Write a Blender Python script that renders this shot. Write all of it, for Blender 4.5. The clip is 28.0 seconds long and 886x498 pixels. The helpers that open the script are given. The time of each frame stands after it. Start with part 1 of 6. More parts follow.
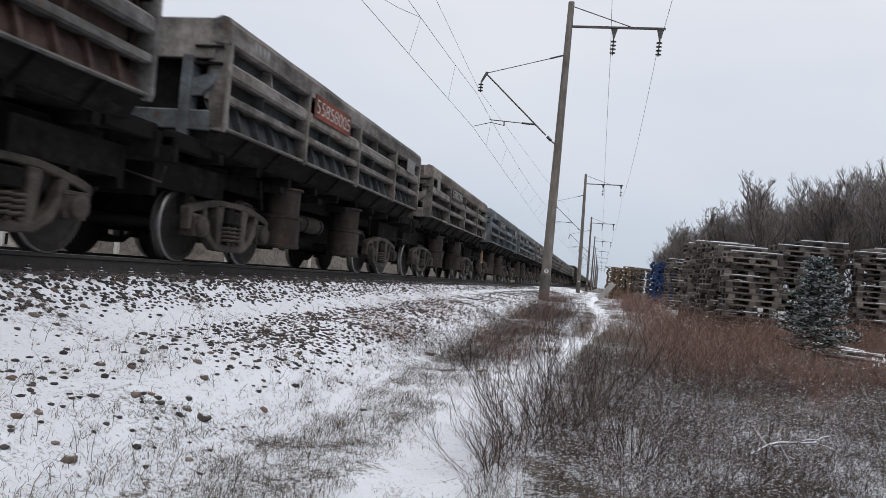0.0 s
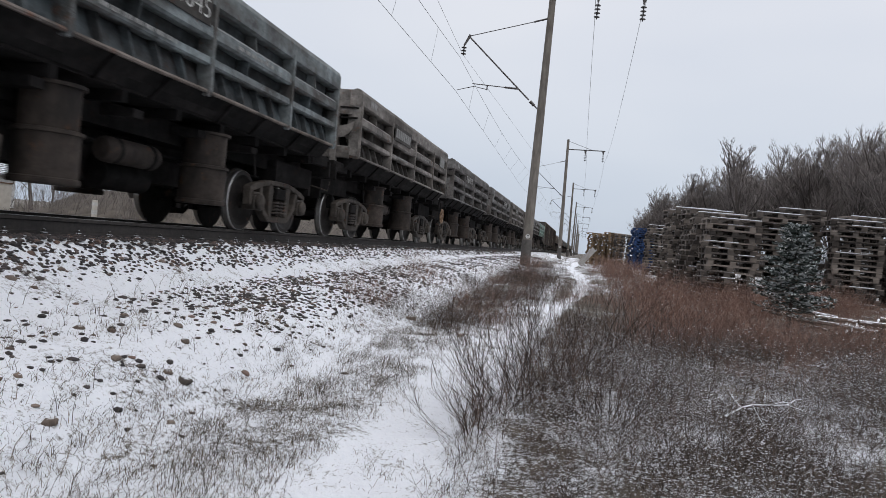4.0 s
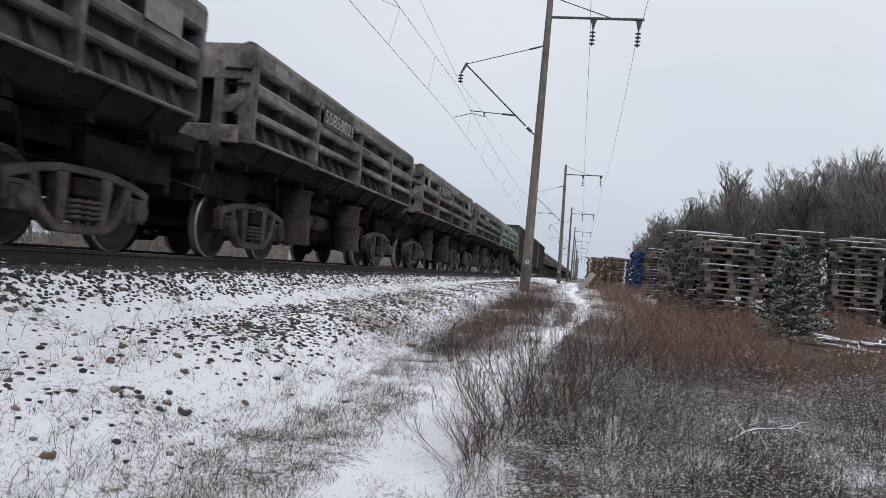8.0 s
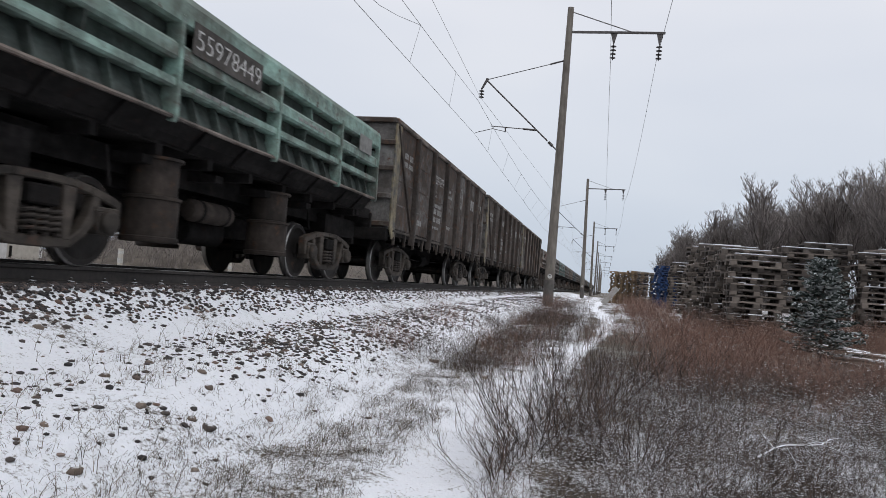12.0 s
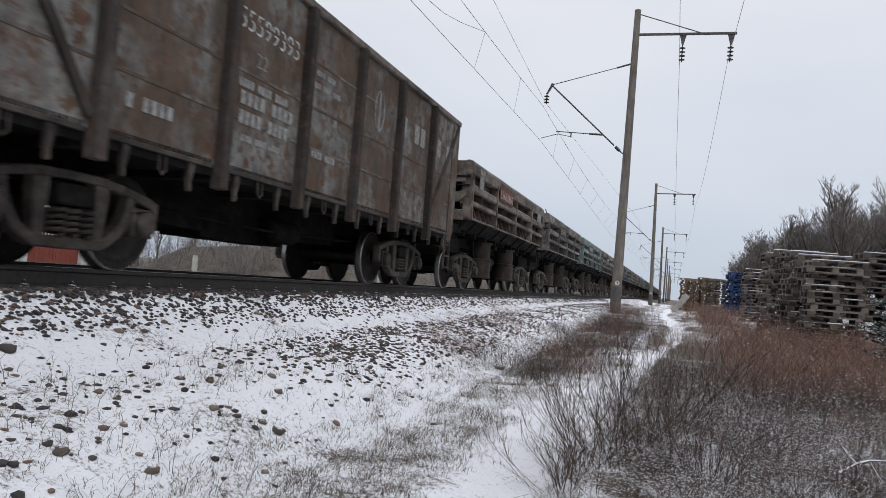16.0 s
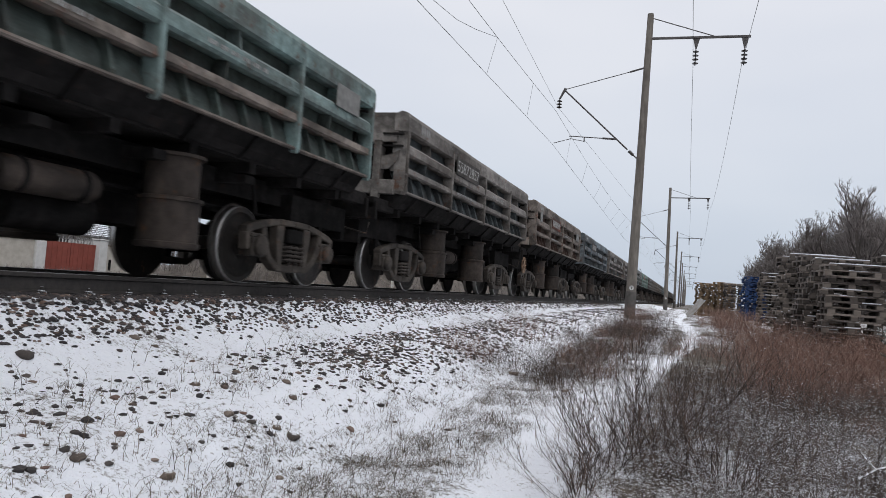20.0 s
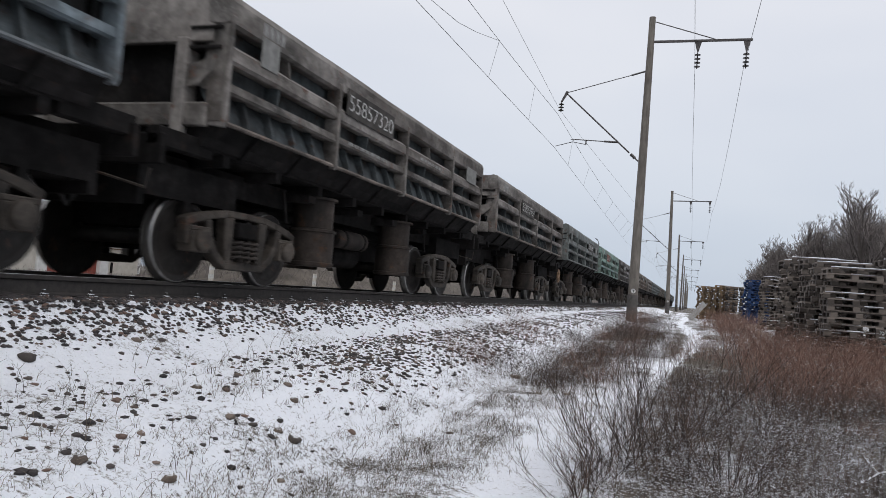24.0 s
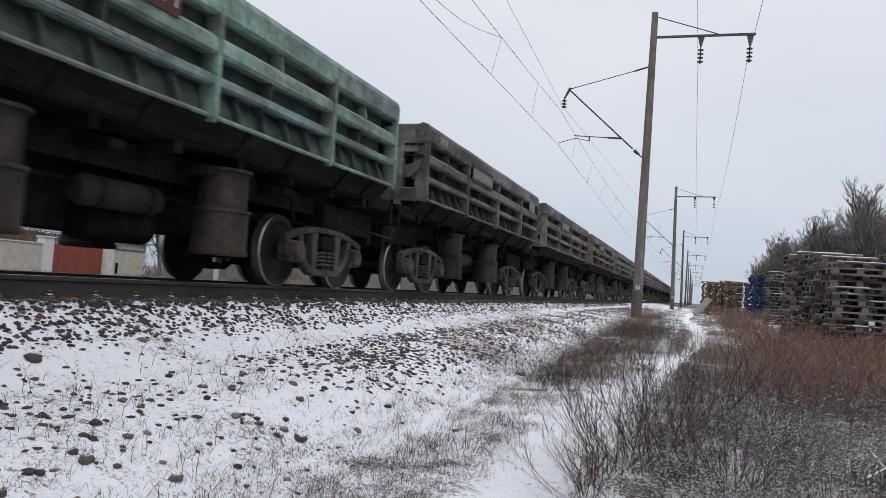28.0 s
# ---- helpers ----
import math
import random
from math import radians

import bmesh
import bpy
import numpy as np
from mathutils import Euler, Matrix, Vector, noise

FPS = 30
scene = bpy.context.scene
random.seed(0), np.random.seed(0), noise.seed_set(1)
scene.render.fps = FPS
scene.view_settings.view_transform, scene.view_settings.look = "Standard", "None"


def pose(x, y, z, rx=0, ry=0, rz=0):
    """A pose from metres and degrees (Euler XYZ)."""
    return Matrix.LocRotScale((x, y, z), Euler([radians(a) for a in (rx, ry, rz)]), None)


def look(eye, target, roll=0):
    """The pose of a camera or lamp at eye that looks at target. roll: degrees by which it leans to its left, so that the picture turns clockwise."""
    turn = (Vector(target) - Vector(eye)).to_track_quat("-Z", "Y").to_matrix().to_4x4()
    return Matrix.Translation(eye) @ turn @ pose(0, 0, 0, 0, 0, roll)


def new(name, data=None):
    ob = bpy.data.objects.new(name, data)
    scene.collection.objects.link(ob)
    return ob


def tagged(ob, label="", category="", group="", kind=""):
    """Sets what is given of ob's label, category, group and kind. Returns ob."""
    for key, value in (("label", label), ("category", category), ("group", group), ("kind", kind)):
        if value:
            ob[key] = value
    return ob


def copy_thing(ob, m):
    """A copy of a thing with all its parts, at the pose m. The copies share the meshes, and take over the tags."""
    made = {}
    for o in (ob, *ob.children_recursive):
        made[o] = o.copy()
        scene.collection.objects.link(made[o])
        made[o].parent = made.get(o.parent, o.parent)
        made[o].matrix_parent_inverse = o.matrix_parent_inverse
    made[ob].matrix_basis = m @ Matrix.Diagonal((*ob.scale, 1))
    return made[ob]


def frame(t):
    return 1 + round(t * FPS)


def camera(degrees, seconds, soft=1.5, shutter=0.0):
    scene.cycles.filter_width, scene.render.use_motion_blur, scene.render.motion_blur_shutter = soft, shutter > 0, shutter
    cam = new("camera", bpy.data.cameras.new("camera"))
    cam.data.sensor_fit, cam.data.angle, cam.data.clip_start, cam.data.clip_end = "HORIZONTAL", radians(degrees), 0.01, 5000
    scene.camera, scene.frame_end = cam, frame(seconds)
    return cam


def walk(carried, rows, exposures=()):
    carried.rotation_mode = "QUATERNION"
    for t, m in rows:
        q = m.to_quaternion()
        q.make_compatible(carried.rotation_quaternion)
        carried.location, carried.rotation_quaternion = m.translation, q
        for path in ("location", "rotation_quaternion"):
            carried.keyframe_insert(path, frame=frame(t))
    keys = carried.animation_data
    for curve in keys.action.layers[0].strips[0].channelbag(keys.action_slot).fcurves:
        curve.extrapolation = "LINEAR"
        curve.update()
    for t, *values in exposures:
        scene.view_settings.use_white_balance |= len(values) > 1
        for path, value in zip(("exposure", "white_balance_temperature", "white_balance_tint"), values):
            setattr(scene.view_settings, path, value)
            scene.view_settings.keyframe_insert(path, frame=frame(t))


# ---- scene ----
# ---- camera ----
CAM = (0.0, 0.0, 0.161)          # eye; z = 0 is the top of the rails, the track runs along y
cam = camera(61.5, 28.0, soft=0.5, shutter=0.2)
TURNS = [
    (0.0, 11.97, 1.90, -5.26), (0.5, 11.35, 1.46, -5.27), (1.0, 10.86, 1.15, -5.32), (1.5, 10.57, 0.77, -5.40),
    (2.0, 10.54, 0.39, -5.55), (2.5, 10.63, 0.04, -5.59), (3.0, 10.59, -0.28, -5.57), (3.5, 10.59, -0.57, -5.56),
    (5.5, 10.39, -0.73, -5.52), (6.0, 10.43, -0.63, -5.41), (6.5, 10.51, -0.33, -5.18), (7.0, 10.52, 0.10, -5.05),
    (7.5, 10.50, 0.72, -4.82), (8.0, 10.51, 1.36, -4.86), (8.5, 10.47, 1.89, -4.93), (9.0, 10.43, 2.20, -4.91),
    (9.5, 10.42, 2.34, -4.92), (10.0, 10.52, 2.44, -4.86), (10.5, 10.73, 2.48, -4.76), (11.0, 11.13, 2.48, -4.70),
    (11.5, 11.62, 2.42, -4.62), (12.0, 12.23, 2.40, -4.50), (12.5, 12.97, 2.31, -4.34), (13.0, 13.76, 2.26, -4.30),
    (13.5, 14.72, 2.30, -4.36), (15.5, 16.80, 2.59, -4.55), (16.0, 17.24, 2.50, -4.60), (16.5, 17.51, 2.46, -4.55),
    (17.0, 17.65, 2.47, -4.56), (17.5, 17.91, 2.47, -4.50), (18.0, 18.12, 2.50, -4.55), (18.5, 18.22, 2.56, -4.39),
    (19.0, 18.24, 2.62, -4.35), (19.5, 18.26, 2.71, -4.36), (20.0, 18.28, 2.84, -4.39), (20.5, 18.35, 2.96, -4.42),
    (21.0, 18.40, 3.00, -4.47), (21.5, 18.37, 3.04, -4.56), (23.5, 18.35, 3.12, -4.54), (24.0, 18.41, 3.06, -4.45),
    (24.5, 18.45, 2.96, -4.32), (25.0, 18.46, 2.77, -4.30), (25.5, 18.51, 2.60, -4.32), (26.0, 18.55, 2.58, -4.29),
    (26.5, 18.61, 2.61, -4.22), (27.0, 18.65, 2.66, -4.13), (27.5, 18.72, 2.78, -4.04), (28.0, 18.74, 2.86, -3.99),
]
walk(cam, [(t, pose(*CAM, 90 + pitch, roll, yaw)) for t, yaw, pitch, roll in TURNS])

# ---- world and light: an even overcast winter sky ----
world = bpy.data.worlds.new("overcast")
scene.world = world
world.use_nodes = True
wt = world.node_tree
wt.nodes.clear()
w_out = wt.nodes.new("ShaderNodeOutputWorld")
w_bg = wt.nodes.new("ShaderNodeBackground")
w_sky = wt.nodes.new("ShaderNodeTexSky")
w_sky.sky_type, w_sky.sun_disc = "NISHITA", False
w_sky.sun_elevation, w_sky.sun_rotation = radians(63), radians(143)
w_sky.air_density, w_sky.dust_density = 1.0, 3.0
w_gain = wt.nodes.new("ShaderNodeMix")
w_gain.data_type, w_gain.blend_type = "RGBA", "MULTIPLY"
w_gain.inputs[0].default_value = 1.0
w_gain.inputs[7].default_value = (0.09, 0.09, 0.09, 1)
w_tex = wt.nodes.new("ShaderNodeTexCoord")
w_sep = wt.nodes.new("ShaderNodeSeparateXYZ")
w_ramp = wt.nodes.new("ShaderNodeValToRGB")
w_ramp.color_ramp.elements[0].position, w_ramp.color_ramp.elements[0].color = 0.0, (0.555, 0.625, 0.735, 1)
w_ramp.color_ramp.elements[1].position, w_ramp.color_ramp.elements[1].color = 0.40, (0.83, 0.838, 0.892, 1)
w_top = w_ramp.color_ramp.elements.new(0.9)
w_top.color = (1.19, 1.185, 1.25, 1)
w_noise = wt.nodes.new("ShaderNodeTexNoise")
w_noise.inputs["Scale"].default_value, w_noise.inputs["Detail"].default_value = 1.6, 3
w_map = wt.nodes.new("ShaderNodeMapping")
w_map.inputs["Scale"].default_value = (1, 1, 3)
w_cloud = wt.nodes.new("ShaderNodeMix")
w_cloud.data_type, w_cloud.blend_type = "RGBA", "MULTIPLY"
w_cr = wt.nodes.new("ShaderNodeValToRGB")
w_cr.color_ramp.elements[0].position, w_cr.color_ramp.elements[0].color = 0.3, (0.90, 0.925, 0.955, 1)
w_cr.color_ramp.elements[1].position, w_cr.color_ramp.elements[1].color = 0.7, (1.05, 1.045, 1.03, 1)
w_mix = wt.nodes.new("ShaderNodeMix")
w_mix.data_type = "RGBA"
w_mix.inputs[0].default_value = 0.88
wl = wt.links.new
wl(w_tex.outputs["Generated"], w_sep.inputs[0])
wl(w_sep.outputs[2], w_ramp.inputs[0])
wl(w_tex.outputs["Generated"], w_map.inputs[0])
wl(w_map.outputs[0], w_noise.inputs["Vector"])
wl(w_noise.outputs[0], w_cr.inputs[0])
w_cloud.inputs[0].default_value = 1.0
wl(w_ramp.outputs[0], w_cloud.inputs[6])
wl(w_cr.outputs[0], w_cloud.inputs[7])
wl(w_sky.outputs[0], w_gain.inputs[6])
wl(w_gain.outputs[2], w_mix.inputs[6])
wl(w_cloud.outputs[2], w_mix.inputs[7])
wl(w_mix.outputs[2], w_bg.inputs[0])
w_bg.inputs[1].default_value = 1.0
wl(w_bg.outputs[0], w_out.inputs[0])
sun_data = bpy.data.lights.new("sun", "SUN")
sun_data.energy, sun_data.angle, sun_data.color = 0.95, radians(50), (1.0, 0.97, 0.93)
sun = new("sun", sun_data)
sun.matrix_world = look((12, -16, 40), (0, 0, 0))
scene.view_settings.exposure = 0.07


# ---- materials ----
def node_mat(name):
    m = bpy.data.materials.new(name)
    m.use_nodes = True
    nt = m.node_tree
    return m, nt, nt.nodes["Principled BSDF"]


def ramp(nt, src, stops):
    r = nt.nodes.new("ShaderNodeValToRGB")
    while len(r.color_ramp.elements) < len(stops):
        r.color_ramp.elements.new(0.5)
    for e, (p, c) in zip(r.color_ramp.elements, stops):
        e.position, e.color = p, (*c, 1)
    nt.links.new(src, r.inputs[0])
    return r.outputs[0]


def noise_tex(nt, scale, detail=4, rough=0.6, coord="Object", stretch=None, shift=False):
    tc = nt.nodes.new("ShaderNodeTexCoord")
    n = nt.nodes.new("ShaderNodeTexNoise")
    n.inputs["Scale"].default_value, n.inputs["Detail"].default_value, n.inputs["Roughness"].default_value = scale, detail, rough
    src = tc.outputs[coord]
    if shift:                    # each object takes another stretch of the pattern
        sc = nt.nodes.new("ShaderNodeVectorMath")
        sc.operation = "SCALE"
        sc.inputs[0].default_value = (37, 91, 53)
        nt.links.new(nt.nodes.new("ShaderNodeObjectInfo").outputs["Random"], sc.inputs["Scale"])
        ad = nt.nodes.new("ShaderNodeVectorMath")
        nt.links.new(src, ad.inputs[0])
        nt.links.new(sc.outputs[0], ad.inputs[1])
        src = ad.outputs[0]
    if stretch:
        mp = nt.nodes.new("ShaderNodeMapping")
        mp.inputs["Scale"].default_value = stretch
        nt.links.new(src, mp.inputs[0])
        src = mp.outputs[0]
    nt.links.new(src, n.inputs["Vector"])
    return n.outputs[0]


def blend(nt, fac, a, b, mode="MIX"):
    m = nt.nodes.new("ShaderNodeMix")
    m.data_type, m.blend_type = "RGBA", mode
    for sock, v in ((0, fac), (6, a), (7, b)):
        if isinstance(v, (int, float)):
            m.inputs[sock].default_value = v
        elif isinstance(v, tuple):
            m.inputs[sock].default_value = (*v, 1)
        else:
            nt.links.new(v, m.inputs[sock])
    return m.outputs[2]


def bump(nt, bsdf, src, strength, dist):
    b = nt.nodes.new("ShaderNodeBump")
    b.inputs["Strength"].default_value, b.inputs["Distance"].default_value = strength, dist
    nt.links.new(src, b.inputs["Height"])
    nt.links.new(b.outputs[0], bsdf.inputs["Normal"])


def worn_paint(name, paint, dirt=(0.045, 0.041, 0.038), rust=(0.09, 0.045, 0.03), wear=0.5, rough=0.75, rusty=0.58, run=(1, 0.6, 1.4), chips=0.0, dust_lit=0.0):
    """Old painted steel: dusty paint, with grime in large patches, rust in small ones and scratches along the rails."""
    m, nt, b = node_mat(name)
    big = noise_tex(nt, 1.1, 5, 0.65, "Object", run, True)
    fine = noise_tex(nt, 9.0, 6, 0.7, "Object", (1, 0.5, 1), True)
    light = tuple(min(1, c * 1.55 + 0.4 * min(c, 0.05)) for c in paint)
    base = ramp(nt, fine, ((0.35, paint), (0.7, light)))
    f1 = ramp(nt, big, ((0.5 - 0.25 * wear, (1, 1, 1)), (0.62, (0, 0, 0))))
    c1 = blend(nt, f1, base, dirt)
    f2 = ramp(nt, noise_tex(nt, 4.5, 8, 0.75, "Object", None, True), ((rusty, (0, 0, 0)), (rusty + 0.08, (1, 1, 1))))
    c2 = blend(nt, f2, c1, rust)
    # dust and soot at middle size, then thin scratches and chips
    soot = ramp(nt, noise_tex(nt, 3.4, 7, 0.78, "Object", (1, 1.3, 0.7), True), ((0.34, (0.55, 0.54, 0.53)), (0.60, (1.35, 1.33, 1.30))))
    c2 = blend(nt, 0.85, c2, soot, "MULTIPLY")
    if chips:
        scr = ramp(nt, noise_tex(nt, 17.0, 7, 0.8, "Object", (1, 0.3, 1), True), ((0.53, (0, 0, 0)), (0.60, (1, 1, 1))))
        where = ramp(nt, noise_tex(nt, 2.2, 4, 0.6, "Object", None, True), ((0.40, (0, 0, 0)), (0.66, (chips * 0.6,) * 3)))
        chip = tuple(min(0.42, 0.10 + c * 1.35) for c in paint)
        c2 = blend(nt, blend(nt, 1.0, scr, where, "MULTIPLY"), c2, chip)
    if dust_lit:                     # brown ore dust in broad drifts; pale dusty upward faces double as painted highlights
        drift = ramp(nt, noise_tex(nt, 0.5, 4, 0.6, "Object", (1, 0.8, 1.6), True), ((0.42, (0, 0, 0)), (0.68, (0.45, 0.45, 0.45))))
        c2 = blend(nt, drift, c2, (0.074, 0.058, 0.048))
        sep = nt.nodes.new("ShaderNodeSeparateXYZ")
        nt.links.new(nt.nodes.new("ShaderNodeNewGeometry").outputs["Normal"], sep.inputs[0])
        lit_tops = ramp(nt, sep.outputs[2], ((0.25, (0, 0, 0)), (0.8, (dust_lit, dust_lit, dust_lit))))
        c2 = blend(nt, lit_tops, c2, tuple(0.5 * c + 0.5 * g for c, g in zip(light, (0.26, 0.24, 0.22))))
    nt.links.new(c2, b.inputs["Base Color"])
    b.inputs["Roughness"].default_value = rough
    b.inputs["Specular IOR Level"].default_value = 0.22
    bump(nt, b, fine, 0.35, 0.012)
    return m


def plain(name, c1, c2, scale=6, rough=0.8, metal=0.0, bmp=0.2, dist=0.01, stretch=None, lo=0.35, hi=0.65):
    m, nt, b = node_mat(name)
    n = noise_tex(nt, scale, 6, 0.65, "Object", stretch)
    nt.links.new(ramp(nt, n, ((lo, c1), (hi, c2))), b.inputs["Base Color"])
    b.inputs["Roughness"].default_value, b.inputs["Metallic"].default_value = rough, metal
    if bmp:
        bump(nt, b, n, bmp, dist)
    return m


def per_island(name, stops, rough=0.9, by_object=False):
    """Each loose piece gets a tone of its own."""
    m, nt, b = node_mat(name)
    if by_object:
        src = nt.nodes.new("ShaderNodeObjectInfo").outputs["Random"]
    else:
        src = nt.nodes.new("ShaderNodeNewGeometry").outputs["Random Per Island"]
    nt.links.new(ramp(nt, src, stops), b.inputs["Base Color"])
    b.inputs["Roughness"].default_value = rough
    return m


def snowy(name, stops, snow=0.35, lo=0.55, by_object=False, scale=3.0, rough=0.9):
    """A rough surface with thin snow lying on what faces up."""
    m, nt, b = node_mat(name)
    if by_object:
        src = nt.nodes.new("ShaderNodeObjectInfo").outputs["Random"]
    else:
        src = nt.nodes.new("ShaderNodeNewGeometry").outputs["Random Per Island"]
    base = ramp(nt, src, stops)
    grain = noise_tex(nt, scale * 6, 5, 0.7)
    base = blend(nt, 0.5, base, ramp(nt, grain, ((0.3, (0.5, 0.5, 0.5)), (0.7, (1.3, 1.3, 1.3)))), "MULTIPLY")
    sep = nt.nodes.new("ShaderNodeSeparateXYZ")
    nt.links.new(nt.nodes.new("ShaderNodeNewGeometry").outputs["Normal"], sep.inputs[0])
    add = nt.nodes.new("ShaderNodeMath")
    add.operation = "MULTIPLY_ADD"
    nt.links.new(noise_tex(nt, scale, 4, 0.6), add.inputs[0])
    add.inputs[1].default_value = 1.2
    nt.links.new(sep.outputs[2], add.inputs[2])
    # ramps end at 1, so the sum is halved before it
    half = nt.nodes.new("ShaderNodeMath")
    half.operation = "MULTIPLY"
    half.inputs[1].default_value = 0.62
    nt.links.new(add.outputs[0], half.inputs[0])
    f = ramp(nt, half.outputs[0], ((lo + 0.2 - snow * 0.2, (0, 0, 0)), (lo + 0.32 - snow * 0.2, (1, 1, 1))))
    nt.links.new(blend(nt, f, base, (0.78, 0.81, 0.86)), b.inputs["Base Color"])
    b.inputs["Roughness"].default_value = rough
    bump(nt, b, grain, 0.3, 0.01)
    return m


def ground_material():
    m, nt, b = node_mat("snowy_ground")
    mid = noise_tex(nt, 3.2, 6, 0.75)
    fine = noise_tex(nt, 28.0, 5, 0.75)
    snow = ramp(nt, fine, ((0.3, (0.79, 0.82, 0.88)), (0.65, (0.905, 0.93, 0.98))))
    soil = ramp(nt, mid, ((0.35, (0.035, 0.030, 0.024)), (0.65, (0.12, 0.098, 0.072))))
    bare = nt.nodes.new("ShaderNodeAttribute")
    bare.attribute_name = "bare"
    mul = nt.nodes.new("ShaderNodeMath")
    mul.operation = "MULTIPLY_ADD"
    nt.links.new(mid, mul.inputs[0])
    mul.inputs[1].default_value = 0.55
    nt.links.new(fine, mul.inputs[2])
    add = nt.nodes.new("ShaderNodeMath")
    add.operation = "MULTIPLY_ADD"
    nt.links.new(bare.outputs["Fac"], add.inputs[0])
    add.inputs[1].default_value = 0.6
    nt.links.new(mul.outputs[0], add.inputs[2])
    sub = nt.nodes.new("ShaderNodeMath")
    sub.operation = "MULTIPLY_ADD"
    nt.links.new(add.outputs[0], sub.inputs[0])
    sub.inputs[1].default_value, sub.inputs[2].default_value = 1.6, -1.05
    f = ramp(nt, sub.outputs[0], ((0.30, (0, 0, 0)), (0.55, (1, 1, 1))))
    nt.links.new(blend(nt, f, snow, soil), b.inputs["Base Color"])
    b.inputs["Roughness"].default_value = 0.95
    hsum = nt.nodes.new("ShaderNodeMath")
    hsum.operation = "MULTIPLY_ADD"
    nt.links.new(mid, hsum.inputs[0])
    hsum.inputs[1].default_value = 2.0
    nt.links.new(fine, hsum.inputs[2])
    bump(nt, b, hsum.outputs[0], 0.7, 0.065)
    return m


M_GROUND = ground_material()
# grimy steel; the shade under the wagons is deepened into its base colour
M_GRIME_SHADE = worn_paint("grimy_steel_with_shade", (0.014, 0.013, 0.013), (0.008, 0.008, 0.008), (0.023, 0.017, 0.015), 0.6, 0.9)
M_GRIME_SHADE.node_tree.nodes["Principled BSDF"].inputs["Specular IOR Level"].default_value = 0.05
M_CAST = worn_paint("dusty_cast_steel", (0.050, 0.043, 0.037), (0.012, 0.011, 0.010), (0.075, 0.04, 0.027), 0.7, 0.7)
M_SPRING = worn_paint("spring_steel", (0.040, 0.034, 0.030), (0.016, 0.014, 0.013), (0.075, 0.04, 0.027), 0.6, 0.7)
M_CYL = worn_paint("brownish_cylinder_paint", (0.036, 0.029, 0.025), (0.014, 0.012, 0.011), (0.07, 0.036, 0.02), 0.6, 0.8, 0.58, (1.2, 1.2, 0.5))
M_RAILTOP = plain("polished_rail_head", (0.30, 0.29, 0.28), (0.42, 0.41, 0.40), 30, 0.32, 1.0, 0.05)
M_RAIL = plain("rusted_rail", (0.018, 0.016, 0.015), (0.040, 0.034, 0.031), 14, 0.8, 0.0, 0.2)
M_TREAD = plain("bright_wheel_tread", (0.34, 0.33, 0.32), (0.52, 0.51, 0.50), 20, 0.42, 1.0, 0.05)
M_CONC = plain("weathered_concrete", (0.10, 0.088, 0.077), (0.20, 0.18, 0.157), 5, 0.9, 0.0, 0.3, 0.01, (1, 1, 0.25))
M_CONC_DARK = plain("damp_concrete", (0.045, 0.042, 0.04), (0.10, 0.092, 0.085), 5, 0.85, 0.0, 0.3)
M_GALV = plain("dark_galvanised_steel", (0.045, 0.042, 0.042), (0.11, 0.10, 0.10), 10, 0.6, 0.3, 0.1)
M_INS = plain("brown_glazed_porcelain", (0.02, 0.017, 0.016), (0.05, 0.04, 0.04), 8, 0.25, 0.0, 0.0)
M_WIRE = plain("dull_copper_wire", (0.05, 0.05, 0.052), (0.09, 0.088, 0.085), 8, 0.5, 0.5, 0.0)
M_WHITE = plain("white_paint", (0.36, 0.36, 0.35), (0.62, 0.62, 0.60), 12, 0.7, 0.0, 0.0)
M_DULLWHITE = plain("faded_white_stencil", (0.13, 0.13, 0.128), (0.32, 0.32, 0.31), 14, 0.8, 0.0, 0.0)
M_BLACK = plain("black_paint", (0.012, 0.012, 0.013), (0.03, 0.03, 0.03), 10, 0.7, 0.0, 0.0)
M_REDPLATE = worn_paint("rusty_red_plate", (0.16, 0.045, 0.03), (0.06, 0.03, 0.025), (0.10, 0.04, 0.03), 0.4)
M_STONE = per_island("ballast_stone", ((0.0, (0.018, 0.016, 0.017)), (0.6, (0.040, 0.034, 0.034)), (0.84, (0.072, 0.057, 0.051)), (0.94, (0.125, 0.078, 0.060)), (1.0, (0.18, 0.14, 0.118))), 0.85)
M_BOULDER = snowy("field_stone", ((0.0, (0.04, 0.036, 0.034)), (0.5, (0.10, 0.075, 0.06)), (1.0, (0.22, 0.18, 0.15))), 0.1, 0.72, True, 6)
